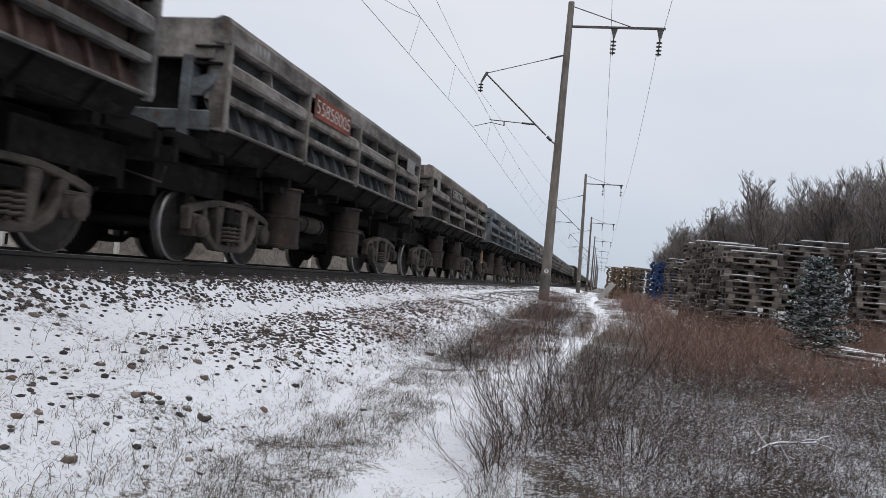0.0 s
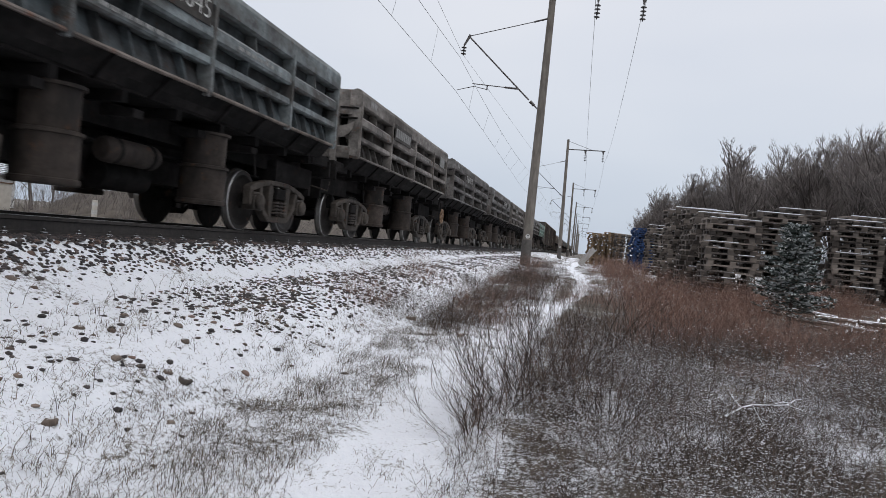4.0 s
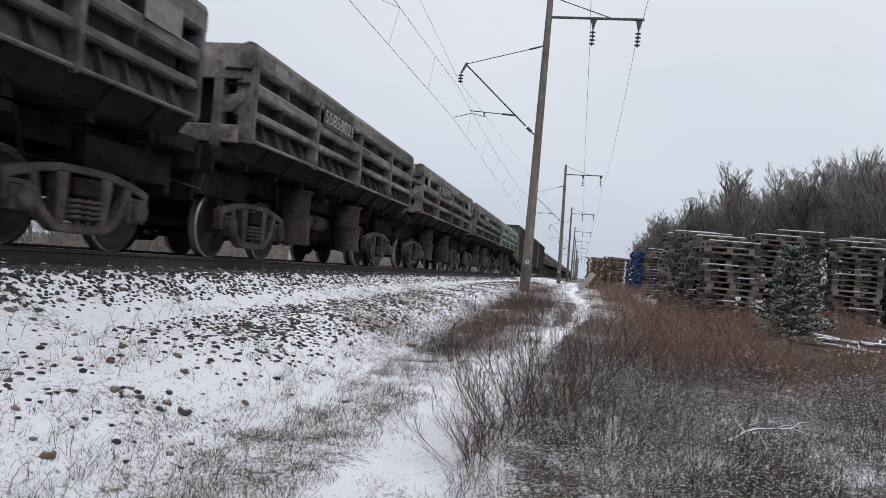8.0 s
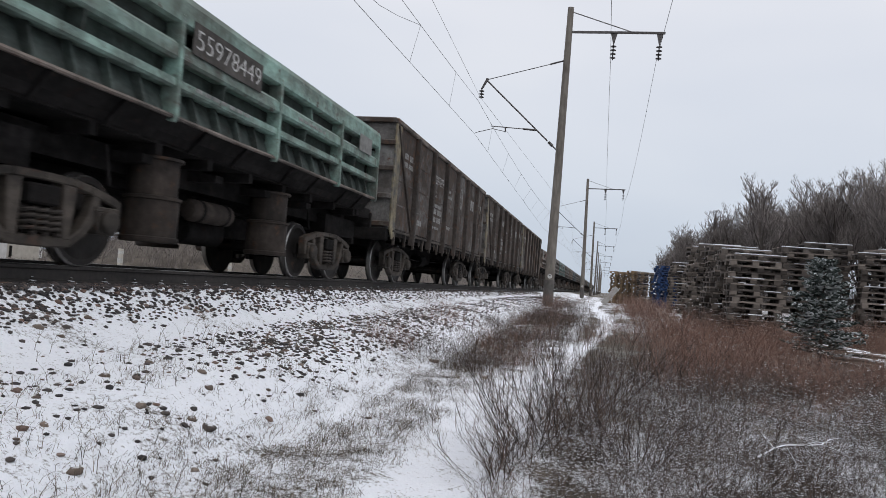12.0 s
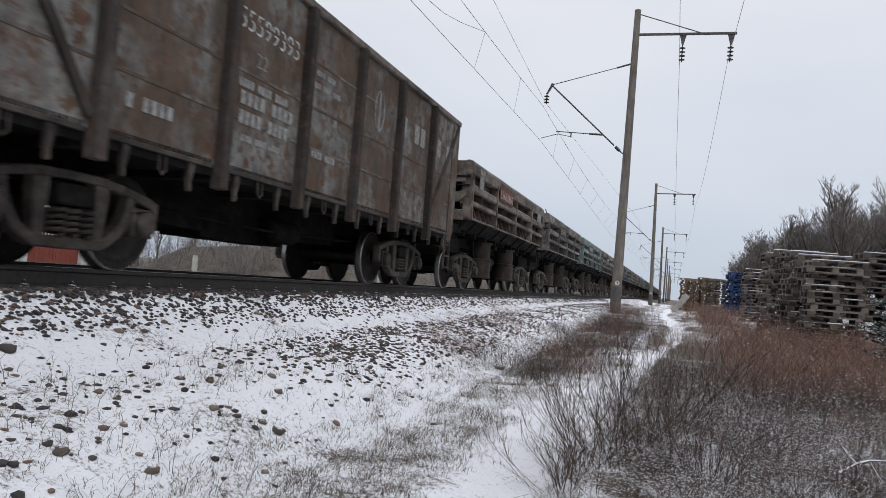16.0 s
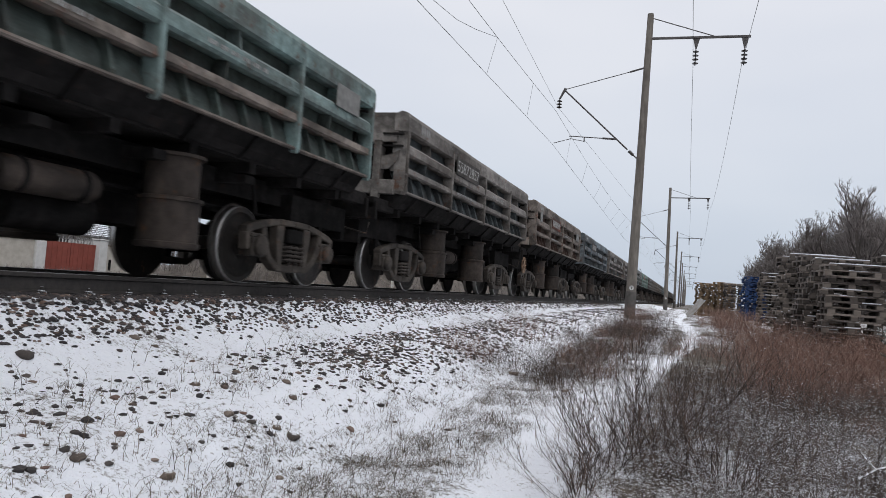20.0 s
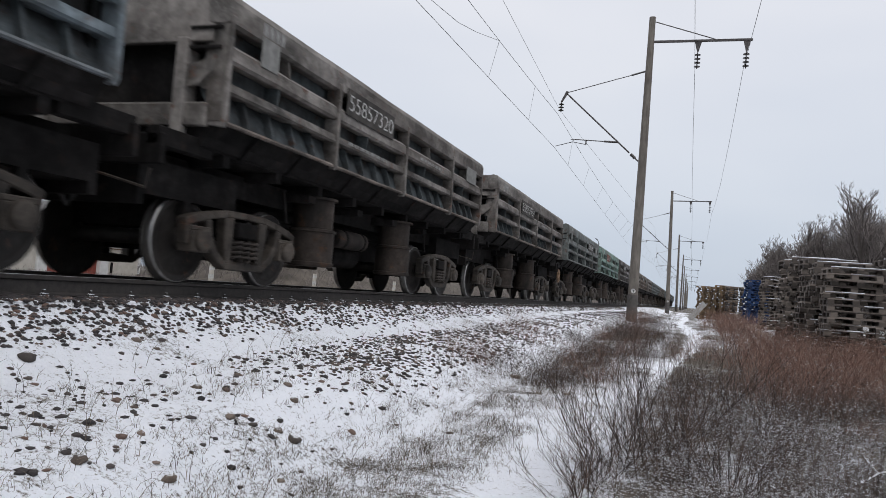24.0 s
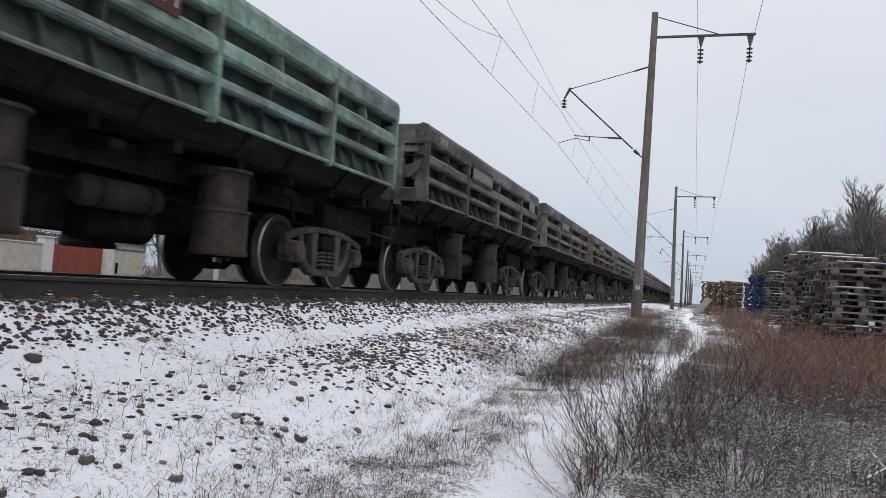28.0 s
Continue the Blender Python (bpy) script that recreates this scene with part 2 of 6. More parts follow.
PAINTS = {
    "dark": worn_paint("dark_grey_body_paint", (0.168, 0.158, 0.150), (0.048, 0.045, 0.042), (0.11, 0.055, 0.038), chips=0.6, dust_lit=0.6),
    "black": worn_paint("black_grey_body_paint", (0.122, 0.121, 0.121), (0.042, 0.040, 0.039), (0.09, 0.05, 0.038), chips=0.6, dust_lit=0.6),
    "blue": worn_paint("blue_grey_body_paint", (0.110, 0.138, 0.158), (0.050, 0.052, 0.054), chips=0.6, dust_lit=0.6),
    "pale": worn_paint("pale_blue_grey_body_paint", (0.15, 0.178, 0.188), (0.060, 0.061, 0.061), chips=0.6, dust_lit=0.6),
    "teal": worn_paint("faded_teal_body_paint", (0.140, 0.208, 0.206), (0.060, 0.058, 0.054), (0.11, 0.06, 0.04), 0.95, chips=0.7, dust_lit=0.6),
    "slate": worn_paint("dull_slate_body_paint", (0.115, 0.132, 0.132), (0.055, 0.054, 0.051), (0.10, 0.055, 0.04), 0.7, chips=0.7, dust_lit=0.6),
    "green": worn_paint("mint_green_body_paint", (0.165, 0.262, 0.232), (0.085, 0.078, 0.07), (0.07, 0.05, 0.042), 0.7, chips=0.9, dust_lit=0.6),
    "brown": worn_paint("brown_rusty_body_paint", (0.160, 0.138, 0.122), (0.048, 0.042, 0.038), (0.13, 0.066, 0.046), 0.45, 0.8, 0.57, chips=0.6, dust_lit=0.6),
    "gond": worn_paint("grey_gondola_paint", (0.088, 0.086, 0.085), (0.040, 0.031, 0.026), (0.070, 0.040, 0.027), 0.15, 0.8, 0.52, (1, 0.9, 0.8), chips=0.15, dust_lit=0.3),
    "gondrust": worn_paint("rusty_gondola_paint", (0.128, 0.130, 0.128), (0.078, 0.060, 0.046), (0.088, 0.052, 0.034), 0.2, 0.8, 0.50, (1, 0.9, 0.8), chips=0.2, dust_lit=0.3),
    # brownish post and brace paint, darkened in colour for their shaded faces
    "gondpost": worn_paint("sooty_gondola_post_paint", (0.040, 0.034, 0.031), (0.024, 0.020, 0.018), (0.06, 0.036, 0.026), 0.5, 0.8, 0.54, (1, 1.5, 0.3), chips=0.25),
    "red": worn_paint("faded_red_band_paint", (0.20, 0.07, 0.05), (0.09, 0.05, 0.04), (0.09, 0.045, 0.03), 0.4),
    # plates behind the ribs: spilt ore and dust, plus recess shade in the colour
    "caked_shade": worn_paint("caked_ore_dust", (0.048, 0.045, 0.042), (0.026, 0.024, 0.023), (0.05, 0.030, 0.022), 0.6),
    "caked_shade_green": worn_paint("green_plate_dust_and_shade", (0.050, 0.068, 0.062), (0.028, 0.027, 0.026), (0.04, 0.030, 0.025), 0.95, chips=0.3),
    "caked_shade_red": worn_paint("red_primed_plate_dust_and_shade", (0.078, 0.049, 0.041), (0.032, 0.023, 0.021), (0.07, 0.038, 0.028), 0.8),
    "caked_shade_blue": worn_paint("blue_plate_dust_and_shade", (0.052, 0.064, 0.070), (0.028, 0.025, 0.024), (0.05, 0.032, 0.025), 0.9, chips=0.3),
}


# ---- geometry helpers ----
class Geo:
    """Gathers vertices and faces of one mesh."""

    def __init__(self):
        self.v, self.f, self.mi, self.cur = [], [], [], 0

    def add(self, verts, faces):
        n = len(self.v)
        self.v.extend(verts)
        self.f.extend([tuple(i + n for i in f) for f in faces])
        self.mi.extend([self.cur] * len(faces))
        return self

    def box(self, x0, x1, y0, y1, z0, z1, m=None):
        vs = [Vector((x, y, z)) for x in (x0, x1) for y in (y0, y1) for z in (z0, z1)]
        if m is not None:
            vs = [m @ v for v in vs]
        return self.add([tuple(v) for v in vs], [(0, 1, 3, 2), (4, 6, 7, 5), (0, 4, 5, 1), (2, 3, 7, 6), (0, 2, 6, 4), (1, 5, 7, 3)])

    def bar(self, p, q, w, h=None):
        """A square bar from p to q."""
        p, q = Vector(p), Vector(q)
        d = q - p
        m = Matrix.Translation(p) @ d.to_track_quat("Y", "Z").to_matrix().to_4x4()
        h = h or w
        return self.box(-w / 2, w / 2, 0, d.length, -h / 2, h / 2, m)

    def prism(self, pts, axis, a, b):
        """Extrudes a polygon along an axis: pts are the other two coordinates in the order x, y, z."""
        n = len(pts)

        def at(p, t):
            return (t, p[0], p[1]) if axis == "x" else (p[0], t, p[1]) if axis == "y" else (p[0], p[1], t)
        vs = [at(p, a) for p in pts] + [at(p, b) for p in pts]
        return self.add(vs, [tuple(range(n))[::-1], tuple(range(n, 2 * n))] + [(i, (i + 1) % n, n + (i + 1) % n, n + i) for i in range(n)])

    def lathe(self, prof, origin=(0, 0, 0), axis="z", n=20, caps=True):
        """prof: (radius, height) along the axis."""
        k, vs, fs = len(prof), [], []
        for r, h in prof:
            for i in range(n):
                a = 2 * math.pi * i / n
                c, s = r * math.cos(a), r * math.sin(a)
                p = (c, s, h) if axis == "z" else (h, c, s) if axis == "x" else (s, h, c)
                vs.append(tuple(o + u for o, u in zip(origin, p)))
        for j in range(k - 1):
            for i in range(n):
                fs.append((j * n + i, j * n + (i + 1) % n, (j + 1) * n + (i + 1) % n, (j + 1) * n + i))
        if caps:
            fs += [tuple(range(n))[::-1], tuple(range((k - 1) * n, k * n))]
        return self.add(vs, fs)

    def tube(self, pts, r, n=6, r2=None):
        """A round bar along points, tapering to r2."""
        pts = [Vector(p) for p in pts]
        r2 = r if r2 is None else r2
        vs, fs, k = [], [], len(pts)
        for j, p in enumerate(pts):
            d = (pts[min(j + 1, k - 1)] - pts[max(j - 1, 0)]).normalized()
            u = d.cross(Vector((0, 0, 1)) if abs(d.z) < 0.9 else Vector((1, 0, 0))).normalized()
            w = d.cross(u)
            rr = r + (r2 - r) * j / max(1, k - 1)
            for i in range(n):
                a = 2 * math.pi * i / n
                vs.append(tuple(p + u * (rr * math.cos(a)) + w * (rr * math.sin(a))))
        for j in range(k - 1):
            for i in range(n):
                fs.append((j * n + i, j * n + (i + 1) % n, (j + 1) * n + (i + 1) % n, (j + 1) * n + i))
        fs += [tuple(range(n))[::-1], tuple(range((k - 1) * n, k * n))]
        return self.add(vs, fs)

    def mesh(self, name, mats, bevel=0.0, smooth=False):
        me = bpy.data.meshes.new(name)
        me.from_pydata(self.v, [], self.f)
        for m in (mats if isinstance(mats, (list, tuple)) else [mats]):
            me.materials.append(m)
        if any(self.mi):
            me.polygons.foreach_set("material_index", self.mi)
        bm = bmesh.new()
        bm.from_mesh(me)
        bmesh.ops.recalc_face_normals(bm, faces=bm.faces)
        if bevel:
            bmesh.ops.bevel(bm, geom=bm.edges[:], offset=bevel, segments=1, affect="EDGES", clamp_overlap=True)
        bm.to_mesh(me)
        bm.free()
        if smooth:
            me.polygons.foreach_set("use_smooth", [True] * len(me.polygons))
            me.set_sharp_from_angle(angle=radians(40))
        me.update()
        return me


def part(name, geo, mat, parent=None, label="", bevel=0.0, smooth=False, at=None):
    me = geo if isinstance(geo, bpy.types.Mesh) else geo.mesh(name, mat, bevel, smooth)
    ob = new(name, me)
    if parent is not None:
        ob.parent = parent
    if at is not None:
        ob.matrix_basis = at
    return tagged(ob, label)


def thing(name, label, category, group="", kind="", at=None):
    ob = new(name)
    ob.empty_display_size = 0.2
    if at is not None:
        ob.matrix_basis = at
    return tagged(ob, label, category, group, kind)


WORDS = {}


def lettering(text, size):
    """Built-in lettering as a mesh, standing upright in its local x-z plane, from x = 0."""
    if text not in WORDS:
        cu = bpy.data.curves.new("lettering", "FONT")
        cu.body, cu.size, cu.extrude, cu.offset = text, 1.0, 0.0, -0.014
        tmp = bpy.data.objects.new("lettering", cu)
        scene.collection.objects.link(tmp)
        WORDS[text] = bpy.data.meshes.new_from_object(tmp.evaluated_get(bpy.context.evaluated_depsgraph_get()))
        bpy.data.objects.remove(tmp)
        bpy.data.curves.remove(cu)
    me = WORDS[text].copy()
    me.transform(Matrix.Scale(size, 4))
    return me


# all numbers are set while the scene is still empty, which is quicker
for word in ("22", "55857206", "55663645", "55857171", "55872857", "55764161", "55858005", "55857348", "55847610", "55592350", "55858021", "55764427", "55978449", "55663660", "5597576", "55857320", "55872931", "55593008", "55597397", "55599393"):
    lettering(word, 1.0)


def smooth01(a, b, x):
    t = min(1, max(0, (x - a) / (b - a)))
    return t * t * (3 - 2 * t)


# ---- ground ----
RAIL_X, AXIS = -5.633, -6.40     # near rail and track axis
GAUGE = 2 * (RAIL_X - AXIS)


def base_level(y):
    return -1.30 + 0.68 * smooth01(-4, 34, y)


PATH = ((-5, -0.95), (5, -1.0), (6.5, -1.08), (8.3, -1.06), (10, -0.86), (12, -0.6), (17, -0.18), (23, 0.22), (31, -0.1), (39, -0.5), (60, -0.3), (90, 0.2))


def path_x(y):
    """Middle of the trodden path."""
    for (a, xa), (b, xb) in zip(PATH, PATH[1:]):
        if y <= b:
            return xa + (xb - xa) * min(1, max(0, (y - a) / (b - a))) + 0.05 * math.sin(y * 1.1)
    return PATH[-1][1]


def path_half(y):
    """Half the width of the trodden snow."""
    return 0.37 - 0.20 * smooth01(7.5, 12, y) + 0.08 * smooth01(16, 24, y)


def ground_z(x, y):
    b = base_level(y)
    if x >= -4.95:
        t = min(1.0, (x + 4.95) / 2.6)
        t = t + 0.13 * math.sin(t * math.pi * 2)          # a shelf half-way down the slope
        z = -0.19 + (b + 0.19) * min(1, max(0, t))
    elif x > AXIS * 2 + 4.95:
        z = -0.185 - 0.05 * smooth01(-5.5, -5.7, x)
    else:
        z = -0.24 - 1.0 * smooth01(0, 3.5, (AXIS * 2 + 4.95) - x) + 0.9 * smooth01(30, 60, -x)
    amp = 0.05 * smooth01(-5.0, -3.8, x) if x > AXIS else 0.06 * smooth01(-9, -11, x) if x < -9 else 0.0
    if abs(x) < 60 and -30 < y < 120:
        z += amp * (noise.noise(Vector((x * 0.7, y * 0.7, 0))) + 0.5 * noise.noise(Vector((x * 2.1, y * 2.1, 3))))
    if x > 0:
        z += 0.25 * smooth01(1, 9, x)
    dp = abs(x - path_x(y))
    z -= 0.05 * (1 - smooth01(0.7, 1.5, dp / path_half(y))) * (1 if 2 < y < 60 else 0)
    return z


def bareness(x, y):
    """How much soil and dead grass shows through the snow."""
    n = noise.noise(Vector((x * 0.5, y * 0.5, 7.0))) * 0.2 + noise.noise(Vector((x * 1.7, y * 1.7, 1.0))) * 0.22
    if -5.6 < x < -3.4:
        v = 0.0
    elif x <= -5.6:
        v = 0.95 if x > -9.2 else 0.75
    else:
        v = -0.05 + 0.15 * smooth01(-2.7, -2.1, x) * (1 - smooth01(-1.6, -1.3, x)) + 0.38 * smooth01(-0.75, -0.2, x) * (1 - 0.5 * smooth01(15, 24, y))
        v += 0.20 * smooth01(8, 13, y) * smooth01(-2.9, -2.0, x)
    dp = abs(x - path_x(y)) / path_half(y)
    if 2 < y < 70:
        v -= 0.6 * (1 - smooth01(0.5, 1.25, dp + 0.9 * n))
    return min(1, max(0, v + n))


def axis_steps(spans):
    out = []
    for a, b, s in spans:
        k = max(1, round((b - a) / s))
        out += [a + (b - a) * i / k for i in range(k)]
    return out + [spans[-1][1]]


def build_ground():
    xs = axis_steps([(-2500, -300, 550), (-300, -60, 60), (-60, -14, 5), (-14, -5, 0.5), (-5, 4, 0.16), (4, 14, 0.6), (14, 60, 6), (60, 300, 60), (300, 2500, 550)])
    ys = axis_steps([(-1500, -100, 350), (-100, -10, 15), (-10, 1.5, 1.0), (1.5, 16, 0.16), (16, 40, 0.5), (40, 120, 4), (120, 400, 40), (400, 3500, 500)])
    g = Geo()
    for y in ys:
        for x in xs:
            g.v.append((x, y, ground_z(x, y)))
    w = len(xs)
    g.f = [(j * w + i, j * w + i + 1, (j + 1) * w + i + 1, (j + 1) * w + i) for j in range(len(ys) - 1) for i in range(w - 1)]
    me = bpy.data.meshes.new("ground")
    me.from_pydata(g.v, [], g.f)
    me.materials.append(M_GROUND)
    at = me.attributes.new("bare", "FLOAT", "POINT")
    at.data.foreach_set("value", [bareness(v[0], v[1]) if abs(v[0]) < 60 and -20 < v[1] < 120 else 0.45 for v in g.v])
    me.polygons.foreach_set("use_smooth", [True] * len(me.polygons))
    me.update()
    tagged(new("ground", me), "thin wet snow over gravel bank, trodden path and dead grass", "ground", "", "structure")


build_ground()


# ---- track ----
M_SNOWSTEEL = snowy("snow_dusted_steel", ((0.0, (0.03, 0.027, 0.025)), (1.0, (0.06, 0.055, 0.05))), 0.2, 0.60, True, 40)


def build_track():
    track = thing("railway_track", "rusty steel rails with polished heads on snowy ballast", "railway track", "", "structure")
    prof = [(-0.075, -0.18), (0.075, -0.18), (0.075, -0.168), (0.012, -0.15), (0.010, -0.05), (0.036, -0.036), (0.036, -0.008), (0.026, 0.0),
            (-0.026, 0.0), (-0.036, -0.008), (-0.036, -0.036), (-0.010, -0.05), (-0.012, -0.15), (-0.075, -0.168)]
    for x in (RAIL_X, 2 * AXIS - RAIL_X):
        g = Geo()
        for a, b in ((-120, -20), (-20, 25), (25, 80), (80, 900)):
            g.prism([(x + p, z) for p, z in prof], "y", a, b)
        rail = part("rail", g, M_RAIL, track, "rust-brown steel rail")
        part("rail_head", Geo().prism([(x - 0.027, 0.0), (x + 0.027, 0.0), (x + 0.024, 0.004), (x - 0.024, 0.004)], "y", -120, 900), M_RAILTOP, rail, "polished running surface")
    # concrete sleepers and the clips that hold the rails
    sl = Geo().prism([(-1.35, -0.40), (1.35, -0.40), (1.35, -0.23), (0.95, -0.20), (0.60, -0.20), (0.3, -0.25), (-0.3, -0.25), (-0.6, -0.20), (-0.95, -0.20), (-1.35, -0.23)], "y", -0.13, 0.13).mesh("sleeper", M_CONC_DARK, 0.012)
    cl = Geo()
    cl.box(-0.07, 0.06, -0.05, 0.05, -0.205, -0.176)
    cl.lathe([(0.045, -0.176), (0.040, -0.158), (0.020, -0.156), (0.020, -0.128), (0.012, -0.122)], (-0.01, 0, 0), "z", 6)
    clip_me = cl.mesh("rail_clip", M_SNOWSTEEL, 0.006)
    for i in range(-6, 130):
        y = 6.37 + 0.552 * i
        s = part("sleeper", sl, None, track, at=pose(AXIS, y, 0))
        for x in (() if y > 45 else (RAIL_X + 0.1,) if y > 16 else (RAIL_X + 0.1, RAIL_X - 0.1)):
            part("rail_clip", clip_me, None, s, at=pose(x - AXIS, 0, 0))


build_track()


# ---- catenary poles and wires ----
POLE_X, POLE_Y, POLE_STEP, POLE_TOP = -2.40, 33.1, 51.3, 12.75


def insulator(g, x, y, z, n=4, r=0.085, step=0.13):
    """A hanging string of porcelain discs below z."""
    g.lathe([(0.02, z), (0.02, z - 0.06)], (x, y, 0), "z", 8)
    for i in range(n):
        t = z - 0.06 - i * step
        g.lathe([(0.03, t), (0.045, t - 0.02), (r, t - 0.055), (r, t - 0.075), (0.03, t - 0.085), (0.02, t - step)], (x, y, 0), "z", 12)


def build_pole():
    pole = thing("catenary_pole", "tall weathered concrete catenary pole with steel brackets beside the track", "utility pole", "line of catenary poles")
    g = Geo()
    top = POLE_TOP + 0.62        # local z = 0 at the foot
    g.lathe([(0.225, -0.4), (0.222, 0), (0.135, top)], (0, 0, 0), "z", 16)
    part("shaft", g, M_CONC, pole, "grey-brown tapered concrete shaft", smooth=True)
    part("base_collar", Geo().lathe([(0.232, -0.4), (0.229, 1.15), (0.226, 1.16)], (0, 0, 0), "z", 16), M_CONC_DARK, pole, "dark tarred foot", smooth=True)
    f = 0.62
    for z in (8.0, 9.1, 10.0, 10.6, 11.9, 12.9):
        part("band", Geo().lathe([(0.20 - 0.0035 * z * 1.6, z), (0.205 - 0.0035 * z * 1.6, z + 0.05)], (0, 0, 0), "z", 16), M_GALV, pole)
    # cross-arm towards the field, with two feeder insulators
    za = 11.65 + f
    g = Geo().box(0.1, 4.15, -0.04, 0.04, za - 0.05, za + 0.05)
    part("cross_arm", g, M_GALV, pole, bevel=0.008)
    part("arm_stay", Geo().tube([(0.12, 0, 12.55 + f), (2.7, 0, za + 0.04)], 0.022, 6), M_GALV, pole)
    for x in (1.98, 3.93):
        part("hanger", Geo().prism([(x - 0.14, za - 0.05), (x + 0.14, za - 0.05), (x + 0.03, za - 0.5), (x - 0.03, za - 0.5)], "y", -0.015, 0.015), M_GALV, pole)
        g = Geo()
        insulator(g, x, 0, za - 0.5, 4, 0.13, 0.17)
        part("insulator_string", g, M_INS, pole, "brown porcelain disc insulators", smooth=True)
    # cantilever over the track
    tip = (-3.55, 0, 9.39 + f)
    root = (-0.18, 0, 6.35 + f)
    part("cantilever", Geo().tube([root, Vector(root).lerp(Vector(tip), 0.05)], 0.03, 8).tube([Vector(root).lerp(Vector(tip), 0.12), tip], 0.034, 8), M_GALV, pole, smooth=True)
    g = Geo()
    for i in range(5):
        c = Vector(root).lerp(Vector(tip), 0.045 + 0.012 * i)
        d = Vector(root).lerp(Vector(tip), 0.053 + 0.012 * i)
        g.tube([c, d], 0.07, 8)
    part("insulator", g, M_INS, pole)
    part("tie_rod", Geo().tube([(-0.1, 0, 10.35 + f), (-0.72, 0, 10.17 + f)], 0.04, 8).tube([(-0.72, 0, 10.17 + f), tip], 0.018, 6), M_GALV, pole)
    part("tip_bracket", Geo().prism([(tip[0] - 0.22, tip[2] - 0.42), (tip[0] - 0.14, tip[2] - 0.42), (tip[0] + 0.12, tip[2] + 0.05), (tip[0], tip[2] + 0.08)], "y", -0.03, 0.03), M_GALV, pole)
    g = Geo()
    insulator(g, tip[0] - 0.18, 0, tip[2] - 0.40, 3, 0.12, 0.14)
    part("insulator_string", g, M_INS, pole, "brown porcelain disc insulators", smooth=True)
    # steady arm to the contact wire
    m = Vector(root).lerp(Vector(tip), 0.27)
    part("register_arm", Geo().tube([m, (-1.7, 0, m.z + 0.03)], 0.045, 6).tube([(-1.7, 0, m.z + 0.03), (-3.18, 0, 7.28 + f)], 0.022, 6), M_GALV, pole)
    part("steady_arm", Geo().tube([(-2.5, 0, 7.22 + f), (-2.5, 0, 7.02 + f)], 0.03, 6).tube([(-2.5, 0, 7.05 + f), (-3.1, 0, 7.16 + f), (-3.86, 0, 6.95 + f)], 0.016, 6), M_GALV, pole)
    part("number_disc", Geo().lathe([(0.10, -0.225), (0.10, -0.213)], (0.02, 0, 1.32), "y", 16), M_WHITE, pole, "round white number disc with a worn mark")
    part("disc_mark", Geo().box(-0.02, 0.05, -0.232, -0.226, 1.34, 1.37).box(0.02, 0.045, -0.232, -0.226, 1.26, 1.34), M_BLACK, pole)
    return pole


def build_poles():
    first = build_pole()
    y = POLE_Y
    first.matrix_basis = pose(POLE_X, y, -0.62, 0, 0.4, 0)
    leans = (0, -1.0, -0.8, 0.2, -0.5, 0.3, -0.2, 0.4, 0, 0.2)
    for i in range(1, 10):
        copy_thing(first, pose(POLE_X, y + POLE_STEP * i, -0.62, 0, leans[i], 0))
    copy_thing(first, pose(POLE_X, y - POLE_STEP, -1.0, 0, 0, 0))
    # wires: contact wire, messenger and droppers over the track, two feeders on the cross-arms
    line = thing("overhead_line", "thin dark contact wire, messenger and droppers above the track", "overhead wire")
    n0, n1 = -1, 10
    contact_z, mess_z, cx = 6.93, 8.45, POLE_X - 3.86

    def contact_x(yy):
        u = (yy - y) / POLE_STEP
        k = abs((u + 100) % 2 - 0) if (u + 100) % 2 < 1 else 2 - (u + 100) % 2
        return cx - 0.97 * k
    g = Geo().tube([(contact_x(y + POLE_STEP * i), y + POLE_STEP * i, contact_z) for i in range(n0, n1)], 0.008, 5)
    part("contact_wire", g, M_WIRE, line)

    def sag(u, dip):
        return dip * (1 - (2 * u - 1) ** 2)
    g, d, aux = Geo(), Geo(), Geo()
    pts, pts2 = [], []
    for i in range(n0, n1):
        for j in range(16):
            u = j / 16
            yy = y + POLE_STEP * (i + u)
            z = mess_z - sag(u, 0.52)
            pts.append((POLE_X - 3.8, yy, z))
            pts2.append((POLE_X - 3.72 + 1.9 * abs(contact_x(yy) - cx) / 0.97, yy, 8.62))
    g.tube(pts, 0.008, 5)
    part("messenger_wire", g, M_WIRE, line)
    part("auxiliary_wire", aux.tube(pts2, 0.006, 5), M_WIRE, line)
    for i in range(n0, n1 - 1):
        for u in (0.09, 0.22, 0.36, 0.5, 0.64, 0.79, 0.9):
            yy = y + POLE_STEP * (i + u)
            part("dropper", Geo().tube([(POLE_X - 3.8, yy, mess_z - sag(u, 0.52)), (contact_x(yy), yy, contact_z)], 0.005, 4), M_WIRE, line)
    yy = y - 0.21 * POLE_STEP
    part("jumper_wire", Geo().tube([(POLE_X - 3.8, yy, mess_z - sag(0.79, 0.52)), (contact_x(yy - 1.5), yy - 1.5, 7.85), (contact_x(yy - 3.2), yy - 3.2, 7.52), (contact_x(yy - 6), yy - 6, 7.25), (contact_x(yy - 9), yy - 9, contact_z)], 0.007, 5), M_WIRE, line)
    for x in (1.98, 3.93):
        feeder = thing("feeder_wire", "thin feeder wire sagging between the cross-arms", "overhead wire", "feeder wires")
        pts = []
        for i in range(n0, n1):
            for j in range(12):
                u = j / 12
                pts.append((POLE_X + x, y + POLE_STEP * (i + u), 10.45 - sag(u, 1.1)))
        part("wire", Geo().tube(pts, 0.009, 5), M_WIRE, feeder)


build_poles()


# ---- wagons ----
R_WHEEL = 0.497


